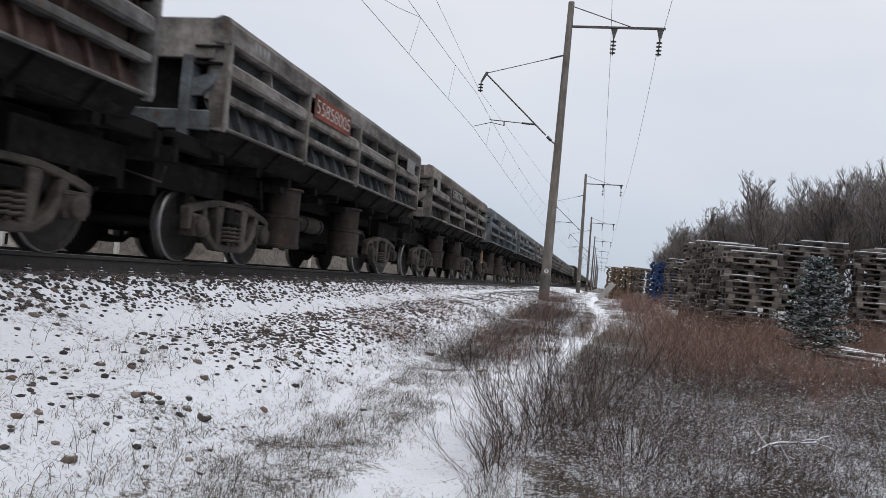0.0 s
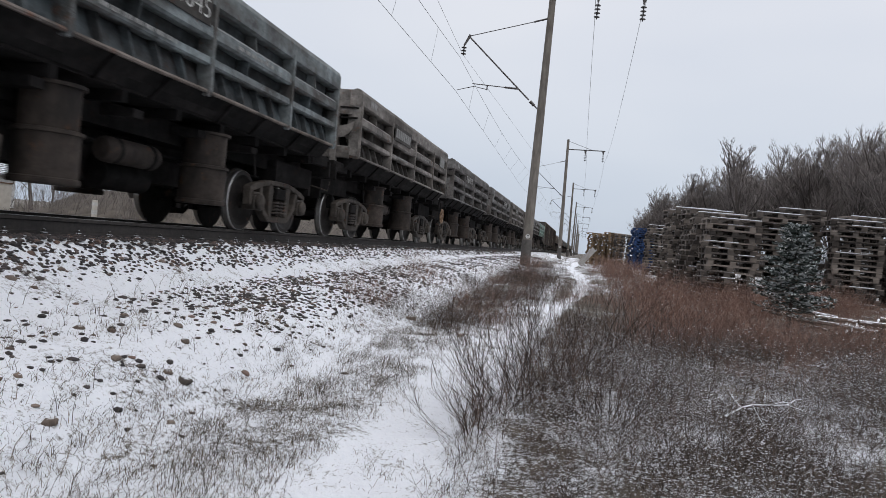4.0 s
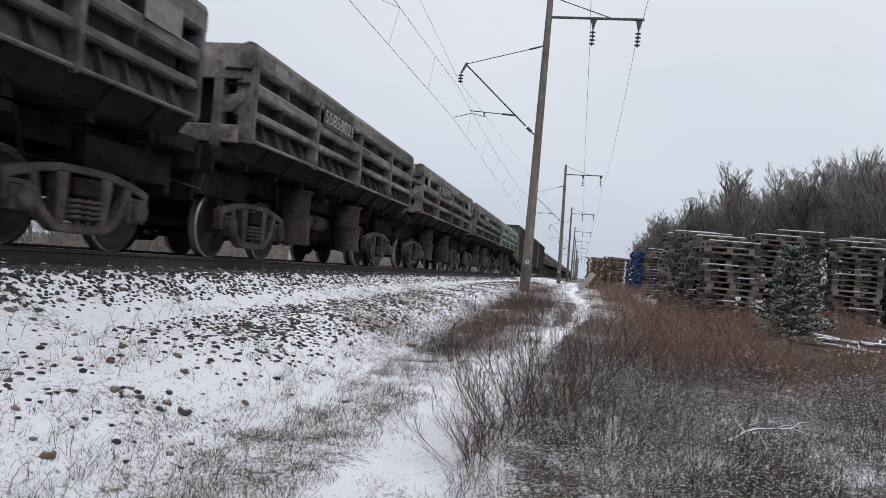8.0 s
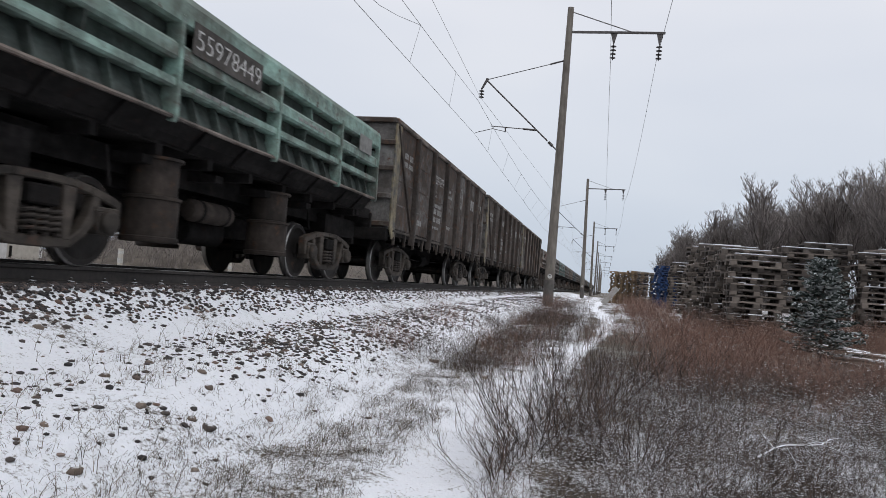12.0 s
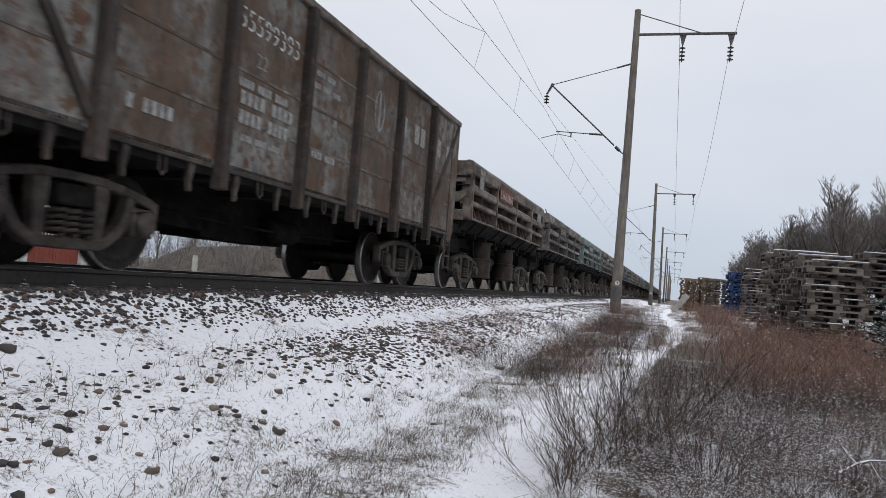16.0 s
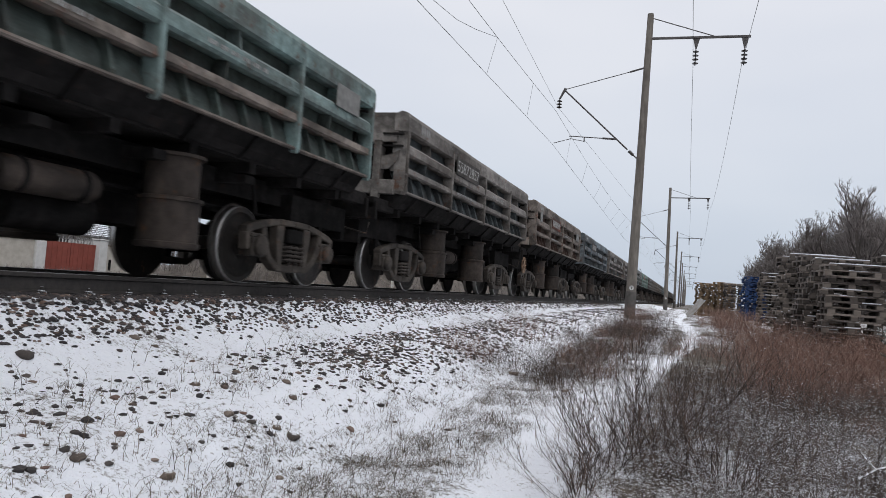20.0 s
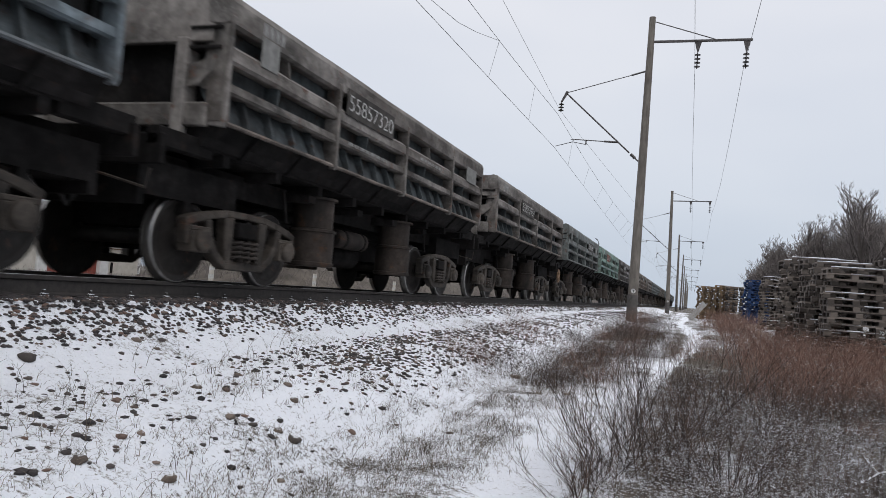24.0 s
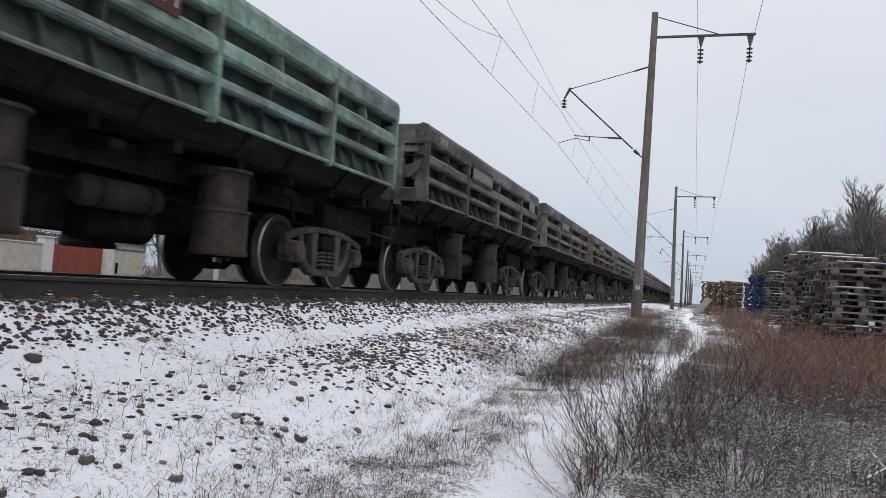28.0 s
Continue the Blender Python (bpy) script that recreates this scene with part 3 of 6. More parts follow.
def wheelset_mesh():
    """Axle and two wheels turned in one profile along x; rims and flanges are bright."""
    half = [(0.09, 0.60), (0.13, 0.66), (0.14, 0.70), (0.38, 0.715), (0.42, 0.70), (0.515, 0.705), (0.528, 0.712), (0.528, 0.722), (0.505, 0.735),
            (0.501, 0.77), (0.497, 0.815), (0.485, 0.826), (0.42, 0.826), (0.40, 0.80), (0.31, 0.765), (0.14, 0.80), (0.13, 0.86), (0.08, 0.88), (0.075, 1.10)]
    prof = [(r, -x) for r, x in half[::-1]] + half
    g = Geo().lathe(prof, (0, 0, 0), "x", 44)
    n, bright = 44, {i for i, (r, x) in enumerate(half) if 8 <= i <= 10}
    k = len(half)
    for seg in range(len(prof) - 1):
        i = seg - k if seg >= k else k - 2 - seg
        if i in bright:
            for j in range(n):
                g.mi[seg * n + j] = 1
    return g.mesh("wheelset", [M_WHEEL, M_TREAD], 0, True)


M_WHEEL = worn_paint("dark_wheel_steel", (0.020, 0.018, 0.017), (0.011, 0.010, 0.009), (0.07, 0.04, 0.03), 0.6, 0.6)


def side_frame_mesh():
    """Cast side frame in the y-z plane: top bar, jaws over the axle boxes, sloping struts, spring seat and two columns."""
    g = Geo()
    a, b = -0.07, 0.07

    def strip(pts):
        g.prism(pts, "x", a, b)
    for s in (-1, 1):
        def P(*q):
            return [(s * y, z) for y, z in q]
        strip(P((0, 0.87), (0, 0.79), (0.40, 0.78), (0.40, 0.865)))
        strip(P((0.40, 0.865), (0.40, 0.78), (0.68, 0.735), (0.68, 0.825)))
        strip(P((0.68, 0.825), (0.68, 0.735), (1.02, 0.655), (1.17, 0.61), (1.19, 0.70), (1.04, 0.755)))
        strip(P((1.07, 0.66), (1.18, 0.64), (1.16, 0.42), (1.10, 0.42)))
        strip(P((0.72, 0.735), (0.83, 0.71), (0.79, 0.48), (0.64, 0.31), (0.44, 0.19), (0.38, 0.27), (0.56, 0.38), (0.67, 0.53)))
        strip(P((0.27, 0.79), (0.46, 0.775), (0.44, 0.52), (0.40, 0.25), (0.29, 0.25)))
        strip(P((0, 0.29), (0, 0.17), (0.42, 0.18), (0.46, 0.26)))
    g.v = [(x, y, z * 1.04) for x, y, z in g.v]
    return g.mesh("side_frame", M_CAST, 0.014)


def spring_mesh():
    g = Geo()
    pts = [(0.072 * math.cos(a), 0.072 * math.sin(a), 0.30 + 0.26 * a / (2 * math.pi * 4.5)) for a in [k * math.pi / 6 for k in range(55)]]
    g.tube(pts, 0.020, 6)
    return g.mesh("coil_spring", M_SPRING, 0, True)


def axle_box_mesh():
    g = Geo()
    g.box(-0.11, 0.10, -0.16, 0.16, 0.36, 0.60)
    g.lathe([(0.135, 0.09), (0.135, 0.15), (0.11, 0.175), (0.05, 0.18)], (0, 0, R_WHEEL), "x", 18)
    g.box(-0.09, 0.09, -0.19, 0.19, 0.60, 0.655)
    return g.mesh("axle_box", M_CAST, 0.012)


BOGIE = {}


def bogie(parent, y, lean=False):
    """Two-axle freight bogie; the bolster carries the sub-parts."""
    if not BOGIE:
        g = Geo().box(-1.12, 1.12, -0.2, 0.2, 0.58, 0.78)
        g.lathe([(0.26, 0.78), (0.26, 0.86)], (0, 0, 0), "z", 16)
        BOGIE["bolster"] = g.mesh("bogie", M_GRIME_SHADE, 0.02)
        BOGIE["frame"], BOGIE["spring"], BOGIE["box"], BOGIE["wheelset"] = side_frame_mesh(), spring_mesh(), axle_box_mesh(), wheelset_mesh()
        g = Geo().box(-0.8, 0.8, -0.06, 0.06, 0.36, 0.44)
        for s in (-1, 1):
            g.box(s * 0.76 - 0.05, s * 0.76 + 0.05, -0.1, 0.1, 0.28, 0.62)
            g.bar((s * 0.5, 0, 0.4), (s * 0.5, 0.35, 0.75), 0.04)
        BOGIE["beam"] = g.mesh("brake_beam", M_GRIME_SHADE, 0.008)
    b = part("bogie", BOGIE["bolster"], None, parent, "dirty cast-steel two-axle bogie", at=pose(0, y, 0))
    for s in (-1, 1):
        part("side_frame", BOGIE["frame"], None, b, at=pose(s * 1.02, 0, 0))
        for dy in (-0.165, 0.0, 0.165) if s > 0 and not lean else ():
            part("coil_spring", BOGIE["spring"], None, b, at=pose(s * 1.06, dy, 0))
    for dy in (-0.925, 0.925):
        for s in (-1, 1) if not lean else (1,):
            part("axle_box", BOGIE["box"], None, b, at=pose(s * 1.02, dy, 0, 0, 0, 0 if s > 0 else 180))
        if not lean:
            part("brake_beam", BOGIE["beam"], None, b, at=pose(0, dy * 0.42, 0, 0, 0, 0 if dy < 0 else 180))
        part("wheelset", BOGIE["wheelset"], None, b, "steel wheels with bright worn treads", at=pose(0, dy, R_WHEEL))
    return b


BODY = 10.30                     # length of the tipping body
HALF = 1.50
POSTS = (0.03, 2.68, 5.36, 8.02, BODY - 0.03)


def dump_side_mesh():
    """Side board: recessed back plate and the sloping skirt below the bottom lip, near side +x, from y = 0 to BODY."""
    g = Geo()
    # plates pushed out a little by the load between their stiffeners
    rows, cols = 12, 100
    for s in (0, 1):
        n0 = len(g.v)
        for i in range(rows + 1):
            for j in range(cols + 1):
                v, y = i / rows, BODY * j / cols
                swell = abs(math.sin(math.pi * y / 0.536)) ** 0.6 if v < 0.36 else abs(math.sin(math.pi * y / 1.34)) ** 0.7
                swell *= abs(math.sin(math.pi * v / 0.34)) if v < 0.34 else 0.8
                x = 1.205 + 0.055 * v + 0.17 * max(0, 1 - v / 0.33) + 0.035 * swell + 0.02 * noise.noise(Vector((y * 1.6, v * 4, 3.0))) - 0.05 * (1 - s)
                g.v.append((x, y, 1.80 + 1.10 * v))
        g.f += [(n0 + i * (cols + 1) + j, n0 + i * (cols + 1) + j + 1, n0 + (i + 1) * (cols + 1) + j + 1, n0 + (i + 1) * (cols + 1) + j) for i in range(rows) for j in range(cols)]
        g.mi += [0] * (rows * cols)
    g.cur = 1
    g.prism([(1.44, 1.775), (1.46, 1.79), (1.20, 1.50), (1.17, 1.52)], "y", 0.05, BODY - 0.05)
    return g.mesh("side_wall", [PAINTS["caked_shade"], M_GRIME_SHADE], 0, True)


def build_dump(detailed=True):
    """Air-operated dump wagon; local y = 0 is the front edge of the body, z = 0 the rail top."""
    w = thing("dump_wagon", "dusty dark steel side-tipping dump wagon rolling on the track", "rail wagon", "wagons of the goods train")
    pt = PAINTS["dark"]
    mid = BODY / 2
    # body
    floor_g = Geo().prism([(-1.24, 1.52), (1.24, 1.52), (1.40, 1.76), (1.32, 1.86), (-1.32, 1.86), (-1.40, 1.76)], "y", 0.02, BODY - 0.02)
    part("body_floor", floor_g, M_GRIME_SHADE, w, "grimy underside of the tipping body, shade in its colour")
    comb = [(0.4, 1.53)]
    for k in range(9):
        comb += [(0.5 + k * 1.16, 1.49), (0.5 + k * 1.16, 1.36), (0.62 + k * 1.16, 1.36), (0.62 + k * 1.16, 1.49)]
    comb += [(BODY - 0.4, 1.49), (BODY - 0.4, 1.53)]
    part("floor_frame", Geo().prism(comb, "x", -1.2, 1.2), M_GRIME_SHADE, w)
    side_me = dump_side_mesh()
    gus_up = Geo().prism([(1.22, 2.64), (1.46, 2.64), (1.42, 2.88), (1.25, 2.88)], "y", -0.015, 0.015).mesh("gusset", pt)
    # middle and low gussets take the recess paint too, darkened as if shaded
    gus_mid = Geo().prism([(1.21, 2.24), (1.44, 2.24), (1.46, 2.46), (1.22, 2.46)], "y", -0.012, 0.012).mesh("gusset", PAINTS["caked_shade"])
    gus_low = Geo().prism([(1.19, 1.80), (1.46, 1.80), (1.46, 1.85), (1.36, 2.14), (1.20, 2.14)], "y", -0.02, 0.02).mesh("gusset", PAINTS["caked_shade"])
    gus_und = Geo().prism([(1.20, 1.49), (1.46, 1.765), (1.475, 1.74), (1.26, 1.49)], "y", -0.015, 0.015).mesh("skirt_gusset", M_GRIME_SHADE)
    rails = {
        "top_board": Geo().prism([(1.22, 2.88), (1.44, 2.86), (1.50, 2.88), (1.495, 3.12), (1.46, 3.20), (1.36, 3.23), (1.22, 3.18)], "y", -0.03, BODY + 0.03),
        "upper_rail": Geo().prism([(1.20, 2.48), (1.46, 2.44), (1.50, 2.47), (1.485, 2.61), (1.42, 2.665), (1.20, 2.66)], "y", 0, BODY),
        "lower_rail": Geo().prism([(1.18, 2.15), (1.46, 2.11), (1.495, 2.13), (1.485, 2.22), (1.20, 2.25)], "y", 0, BODY),
        "bottom_lip": Geo().prism([(1.16, 1.79), (1.49, 1.755), (1.50, 1.775), (1.49, 1.80), (1.18, 1.81)], "y", 0, BODY),
    }
    rails = {k: wavy(v.mesh(k, pt), 0.012 if k != "top_board" else 0.02) for k, v in rails.items()}
    post_me = Geo().prism([(1.30, 1.74), (1.50, 1.72), (1.53, 1.78), (1.52, 2.20), (1.515, 2.70), (1.51, 2.96), (1.40, 3.0), (1.30, 2.90)], "y", -0.035, 0.035).mesh("post", pt, 0.008)
    cap_me = Geo().prism([(1.28, 1.80), (1.48, 1.78), (1.48, 2.86), (1.46, 3.15), (1.36, 3.18), (1.22, 3.1)], "y", -0.015, 0.015).mesh("end_cap", pt)
    for s, rz in ((1, 0), (-1, 180)):
        m = pose(0, 0, 0) if s > 0 else pose(0, BODY, 0, 0, 0, 180)
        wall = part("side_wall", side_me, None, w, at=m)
        for k, me in rails.items():
            part(k, me, None, wall)
        for y in POSTS if (s > 0 or detailed) else ():
            part("post", post_me, None, wall, at=pose(0, y, 0))
        if detailed:
            for y in (0.0, BODY):
                part("end_cap", cap_me, None, wall, at=pose(0, y, 0))
        if s > 0 and not detailed:
            g = Geo()
            for i in range(4):
                a, b = POSTS[i], POSTS[i + 1]
                for j in range(1, 5):
                    y = a + (b - a) * j / 5
                    g.prism([(1.19, 1.80), (1.46, 1.80), (1.26, 2.14), (1.20, 2.14)], "y", y - 0.02, y + 0.02)
                g.prism([(1.22, 2.64), (1.46, 2.64), (1.42, 2.88), (1.25, 2.88)], "y", (a + b) / 2 - 0.015, (a + b) / 2 + 0.015)
            tagged(part("gussets", g, pt, wall), "", "", "", "stuff")
        if s > 0 and detailed:
            for i in range(4):
                a, b = POSTS[i], POSTS[i + 1]
                part("gusset", gus_up, None, wall, at=pose(0, (a + b) / 2, 0))
                part("gusset", gus_mid, None, wall, at=pose(0, a + (b - a) * 0.42, 0))
                for j in range(1, 5):
                    f = j / 5
                    part("gusset", gus_low, None, wall, at=pose(0, a + (b - a) * f, 0))
                    if j % 2:
                        part("skirt_gusset", gus_und, None, wall, at=pose(0, a + (b - a) * (f + 0.08), 0))
    # end walls: slanted upper panel over a plate blackened as shaded opening between posts
    panel = Geo().prism([(-0.05, 2.66), (0.03, 2.66), (0.10, 3.18), (0.02, 3.22)], "x", -1.30, 1.30).mesh("end_panel", pt, 0.01)
    for y, rz in ((0.0, 0), (BODY, 180)):
        e = part("end_wall", Geo().box(-1.30, 1.30, 0.16, 0.20, 1.80, 3.05), M_GRIME_SHADE, w, "end wall coloured black as a shaded opening", at=pose(0, y, 0, 0, 0, rz))
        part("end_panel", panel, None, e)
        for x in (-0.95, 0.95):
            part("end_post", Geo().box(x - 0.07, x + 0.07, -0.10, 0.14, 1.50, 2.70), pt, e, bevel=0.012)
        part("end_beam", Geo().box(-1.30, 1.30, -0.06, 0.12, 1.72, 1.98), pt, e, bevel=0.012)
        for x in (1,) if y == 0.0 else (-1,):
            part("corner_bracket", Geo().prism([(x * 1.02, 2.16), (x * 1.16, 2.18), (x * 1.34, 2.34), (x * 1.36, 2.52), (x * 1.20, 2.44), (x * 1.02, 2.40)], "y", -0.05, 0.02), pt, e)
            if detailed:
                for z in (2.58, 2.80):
                    part("shelf", Geo().box(min(x * 1.02, x * 1.42), max(x * 1.02, x * 1.42), -0.06, 0.12, z, z + 0.03), M_GRIME_SHADE, e)
        part("draft_gear", Geo().prism([(-0.50, 1.30), (-0.50, 0.80), (-0.40, 0.80), (-0.40, 0.92), (0.28, 0.92), (0.28, 0.62), (0.38, 0.62), (0.38, 0.92), (1.25, 0.92), (1.25, 1.30)], "x", -0.9, 0.9), M_GRIME_SHADE, e)
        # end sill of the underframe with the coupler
        sill = part("end_sill", Geo().prism([(-0.62, 1.20), (-0.54, 1.20), (-0.54, 1.52), (-0.62, 1.52)], "x", -1.25, 1.25).box(-1.20, -1.05, -0.62, 0.3, 1.40, 1.60).box(1.05, 1.20, -0.62, 0.3, 1.40, 1.60), M_GRIME_SHADE, e, bevel=0.01)
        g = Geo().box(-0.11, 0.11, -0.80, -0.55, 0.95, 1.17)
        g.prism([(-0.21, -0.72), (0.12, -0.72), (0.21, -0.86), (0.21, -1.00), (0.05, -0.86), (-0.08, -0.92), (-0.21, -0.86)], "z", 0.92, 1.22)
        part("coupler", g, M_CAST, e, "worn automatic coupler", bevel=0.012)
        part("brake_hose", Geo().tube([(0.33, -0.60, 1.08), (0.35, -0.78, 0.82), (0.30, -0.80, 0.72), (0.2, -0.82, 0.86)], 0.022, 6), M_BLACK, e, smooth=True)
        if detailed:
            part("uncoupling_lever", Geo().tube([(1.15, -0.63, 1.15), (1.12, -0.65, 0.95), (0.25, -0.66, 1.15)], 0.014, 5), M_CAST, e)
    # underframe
    u = part("underframe", Geo().box(-0.30, 0.30, -0.56, BODY + 0.56, 0.92, 1.34).box(-0.72, 0.72, -0.3, BODY + 0.3, 1.12, 1.42), M_GRIME_SHADE, w, "grimy underframe with deep sills, shade in its colour")
    for y in (mid - 2.4, mid - 0.75, mid + 0.75, mid + 2.4):
        part("cross_bearer", Geo().prism([(-1.15, 1.24), (1.15, 1.24), (1.15, 1.34), (0.3, 1.40), (-0.3, 1.40), (-1.15, 1.34)], "y", y - 0.1, y + 0.1), M_GRIME_SHADE, u)
    cyl_up = Geo().lathe([(0.295, 0.86), (0.295, 1.32), (0.34, 1.325), (0.34, 1.36)], (0, 0, 0), "z", 24)
    cyl_lo = Geo().lathe([(0.33, 0.34), (0.345, 0.36), (0.345, 0.40), (0.325, 0.41), (0.325, 0.84), (0.35, 0.85), (0.35, 0.885), (0.28, 0.90)], (0, 0, 0), "z", 24)
    up_me, lo_me = cyl_up.mesh("piston_tube", M_CYL, 0, True), cyl_lo.mesh("tipping_cylinder", M_CYL, 0, True)
    for x in (-0.98, 0.98):
        for y in (mid - 2.0, mid + 1.18):
            c = part("tipping_cylinder", lo_me, None, w, "brownish dusty pneumatic tipping cylinder", at=pose(x, y, 0))
            part("piston_tube", up_me, None, c)
    tank = part("air_tank", Geo().lathe([(0.02, -0.58), (0.12, -0.56), (0.16, -0.48), (0.16, 0.48), (0.12, 0.56), (0.02, 0.58)], (0.72, mid - 0.22, 0.86), "y", 18), M_CYL, w, "dusty horizontal air tank", smooth=True)
    if detailed:
        for dy in (-0.35, 0.35):
            part("tank_strap", Geo().lathe([(0.168, mid - 0.22 + dy - 0.03), (0.168, mid - 0.22 + dy + 0.03)], (0.72, 0, 0.86), "y", 18), M_GRIME_SHADE, tank)
    part("brake_reservoir", Geo().lathe([(0.05, -0.55), (0.21, -0.5), (0.21, 0.5), (0.05, 0.55)], (0.35, mid + 0.1, 0.60), "y", 18), M_GRIME_SHADE, w, smooth=True)
    gear = [(mid - 2.7, 0.95), (mid - 2.7, 0.66), (mid - 2.2, 0.56), (mid - 0.9, 0.56), (mid - 0.9, 0.48), (mid + 0.7, 0.48), (mid + 0.7, 0.58), (mid + 2.1, 0.58), (mid + 2.6, 0.68), (mid + 2.6, 0.95)]
    part("brake_gear", Geo().prism(gear, "x", -0.34, 0.28), M_GRIME_SHADE, u)
    if detailed:
        part("brake_pipe", Geo().tube([(0.5, 0.2, 1.0), (0.62, 2.0, 0.95), (0.62, BODY - 2.0, 0.95), (0.5, BODY - 0.2, 1.0)], 0.022, 6), M_GRIME_SHADE, w)
        for y in (mid - 2.95, mid + 2.7):
            part("hanger_rod", Geo().bar((1.0, y, 1.35), (1.02, y + 0.1, 0.9), 0.03), M_GRIME_SHADE, w)
    bogie(w, mid - 3.88, not detailed)
    bogie(w, mid + 3.72, not detailed)
    return w


def wavy(me, amp):
    """Dented long rails: cuts them along y and shifts the rings a little."""
    bm = bmesh.new()
    bm.from_mesh(me)
    bmesh.ops.recalc_face_normals(bm, faces=bm.faces)
    long_edges = [e for e in bm.edges if abs(e.verts[0].co.y - e.verts[1].co.y) > 5]
    bmesh.ops.subdivide_edges(bm, edges=long_edges, cuts=20, use_grid_fill=False)
    for v in bm.verts:
        n = noise.noise(Vector((3.0 + v.co.z, v.co.y * 0.55, 1.0)))
        v.co.x += amp * n
        v.co.z += amp * 0.8 * noise.noise(Vector((8.0, v.co.y * 0.8, v.co.z)))
    bm.to_mesh(me)
    bm.free()
    return me


GOND, GHALF = 12.97, 1.50
GPOSTS = (1.95, 3.82, 5.62, 7.35, 9.15, 11.02)


def build_gondola():
    """Open-top gondola wagon with outside posts; local y = 0 is the front edge of the body."""
    w = thing("gondola_wagon", "dusty grey steel open gondola wagon with outside posts", "rail wagon", "wagons of the goods train")
    pt = PAINTS["gond"]
    body = part("body", Geo().box(-1.4, 1.4, 0.05, GOND - 0.05, 1.22, 1.30), M_GRIME_SHADE, w, "dusty grey plate body")
    for x0, x1 in ((1.40, 1.44), (-1.44, -1.40)):
        part("side_plate", Geo().box(x0, x1, 0.05, GOND - 0.05, 1.25, 3.74), pt, body, "dusty grey plate side with rust stains")
    top = Geo().box(1.36, 1.50, 0, GOND, 3.72, 3.84)
    part("top_rail", top, PAINTS["brown"], body, "brownish rolled top rail", bevel=0.02)
    part("top_rail", Geo().box(-1.50, -1.36, 0, GOND, 3.72, 3.84), PAINTS["brown"], body, bevel=0.02)
    for z in (1.85, 2.42, 3.05):
        part("plate_seam", Geo().box(1.438, 1.446, 0.06, GOND - 0.06, z, z + 0.035), pt, body)
    post = Geo().prism([(1.42, -0.09), (1.54, -0.075), (1.56, -0.06), (1.56, 0.06), (1.54, 0.075), (1.42, 0.09)], "z", 0.98, 3.73).mesh("side_post", pt, 0.01)
    for s in (1, -1):
        for y in GPOSTS:
            part("side_post", post, None, body, at=pose(0, y, 0) if s > 0 else pose(0, y, 0, 0, 0, 180))
        for y, y2 in ((0.12, GPOSTS[0] - 0.08), (GOND - 0.12, GPOSTS[-1] + 0.08)):
            part("brace", Geo().bar((s * 1.46, y, 3.70), (s * 1.46, y2, 1.35), 0.06, 0.10), pt, body, bevel=0.01)
    for y, y2, s in ((0.0, 0.42, 1), (GOND, GOND - 0.42, -1)):
        for x in (1, -1):
            part("corner_plate", Geo().prism([(y, 3.72), (y2, 3.72), (y2, 1.10), (y2 - s * 0.18, 1.02), (y, 1.30)], "x", x * 1.43, x * 1.465), M_YELLOWISH if s > 0 else pt, body, "corner plate with faded yellow paint")
        e = part("end_wall", Geo().box(-1.42, 1.42, min(y, y + s * 0.05), max(y, y + s * 0.05), 1.25, 3.80), PAINTS["black"], w)
        for z in (1.3, 1.95, 2.6, 3.2, 3.72):
            part("end_rail", Geo().box(-1.45, 1.45, min(y - s * 0.08, y), max(y - s * 0.08, y), z, z + 0.12), pt, e, bevel=0.015)
        for x in (-0.55, 0.55):
            part("end_post", Geo().box(x - 0.07, x + 0.07, min(y - s * 0.1, y), max(y - s * 0.1, y), 1.2, 3.75), pt, e, bevel=0.012)
        part("end_sill", Geo().box(-1.4, 1.4, min(y - s * 0.1, y + s * 0.15), max(y - s * 0.1, y + s * 0.15), 0.98, 1.26), M_GRIME_SHADE, w, bevel=0.015)
        c = Geo().box(-0.11, 0.11, -0.30, 0.05, 0.95, 1.17)
        c.prism([(-0.21, -0.25), (0.12, -0.25), (0.21, -0.36), (0.21, -0.50), (0.05, -0.38), (-0.08, -0.44), (-0.21, -0.38)], "z", 0.92, 1.22)
        part("coupler", c, M_CAST, w, "worn automatic coupler", bevel=0.012, at=pose(0, y, 0, 0, 0, 0 if s > 0 else 180))
        part("brake_hose", Geo().tube([(0.33, 0.0, 1.0), (0.35, -0.2, 0.75), (0.3, -0.3, 0.62), (0.15, -0.42, 0.8)], 0.022, 6), M_BLACK, w, smooth=True, at=pose(0, y, 0, 0, 0, 0 if s > 0 else 180))
    # ladder at the rear corner
    lad = part("ladder", Geo().bar((1.45, GOND - 0.12, 1.2), (1.45, GOND - 0.12, 0.45), 0.04).bar((1.45, GOND - 0.47, 1.2), (1.45, GOND - 0.47, 0.45), 0.04), M_CAST, w, "steel step ladder")
    for z in (0.47, 0.72, 0.97):
        part("rung", Geo().box(1.43, 1.48, GOND - 0.48, GOND - 0.11, z, z + 0.03), M_CAST, lad)
    # bottom doors with their hooks
    hook = Geo().prism([(-0.06, 1.24), (0.05, 1.24), (0.045, 1.12), (0.005, 0.99), (0.02, 0.91), (-0.03, 0.89), (-0.055, 1.02)], "x", 1.40, 1.46).mesh("door_hook", M_CAST, 0.008)
    loop = Geo().tube([(1.44, -0.05, 1.2), (1.45, -0.05, 1.05), (1.45, 0.0, 1.0), (1.45, 0.05, 1.05), (1.44, 0.05, 1.2)], 0.014, 5).mesh("door_loop", M_CAST)
    edges = (0.1,) + GPOSTS + (GOND - 0.1,)
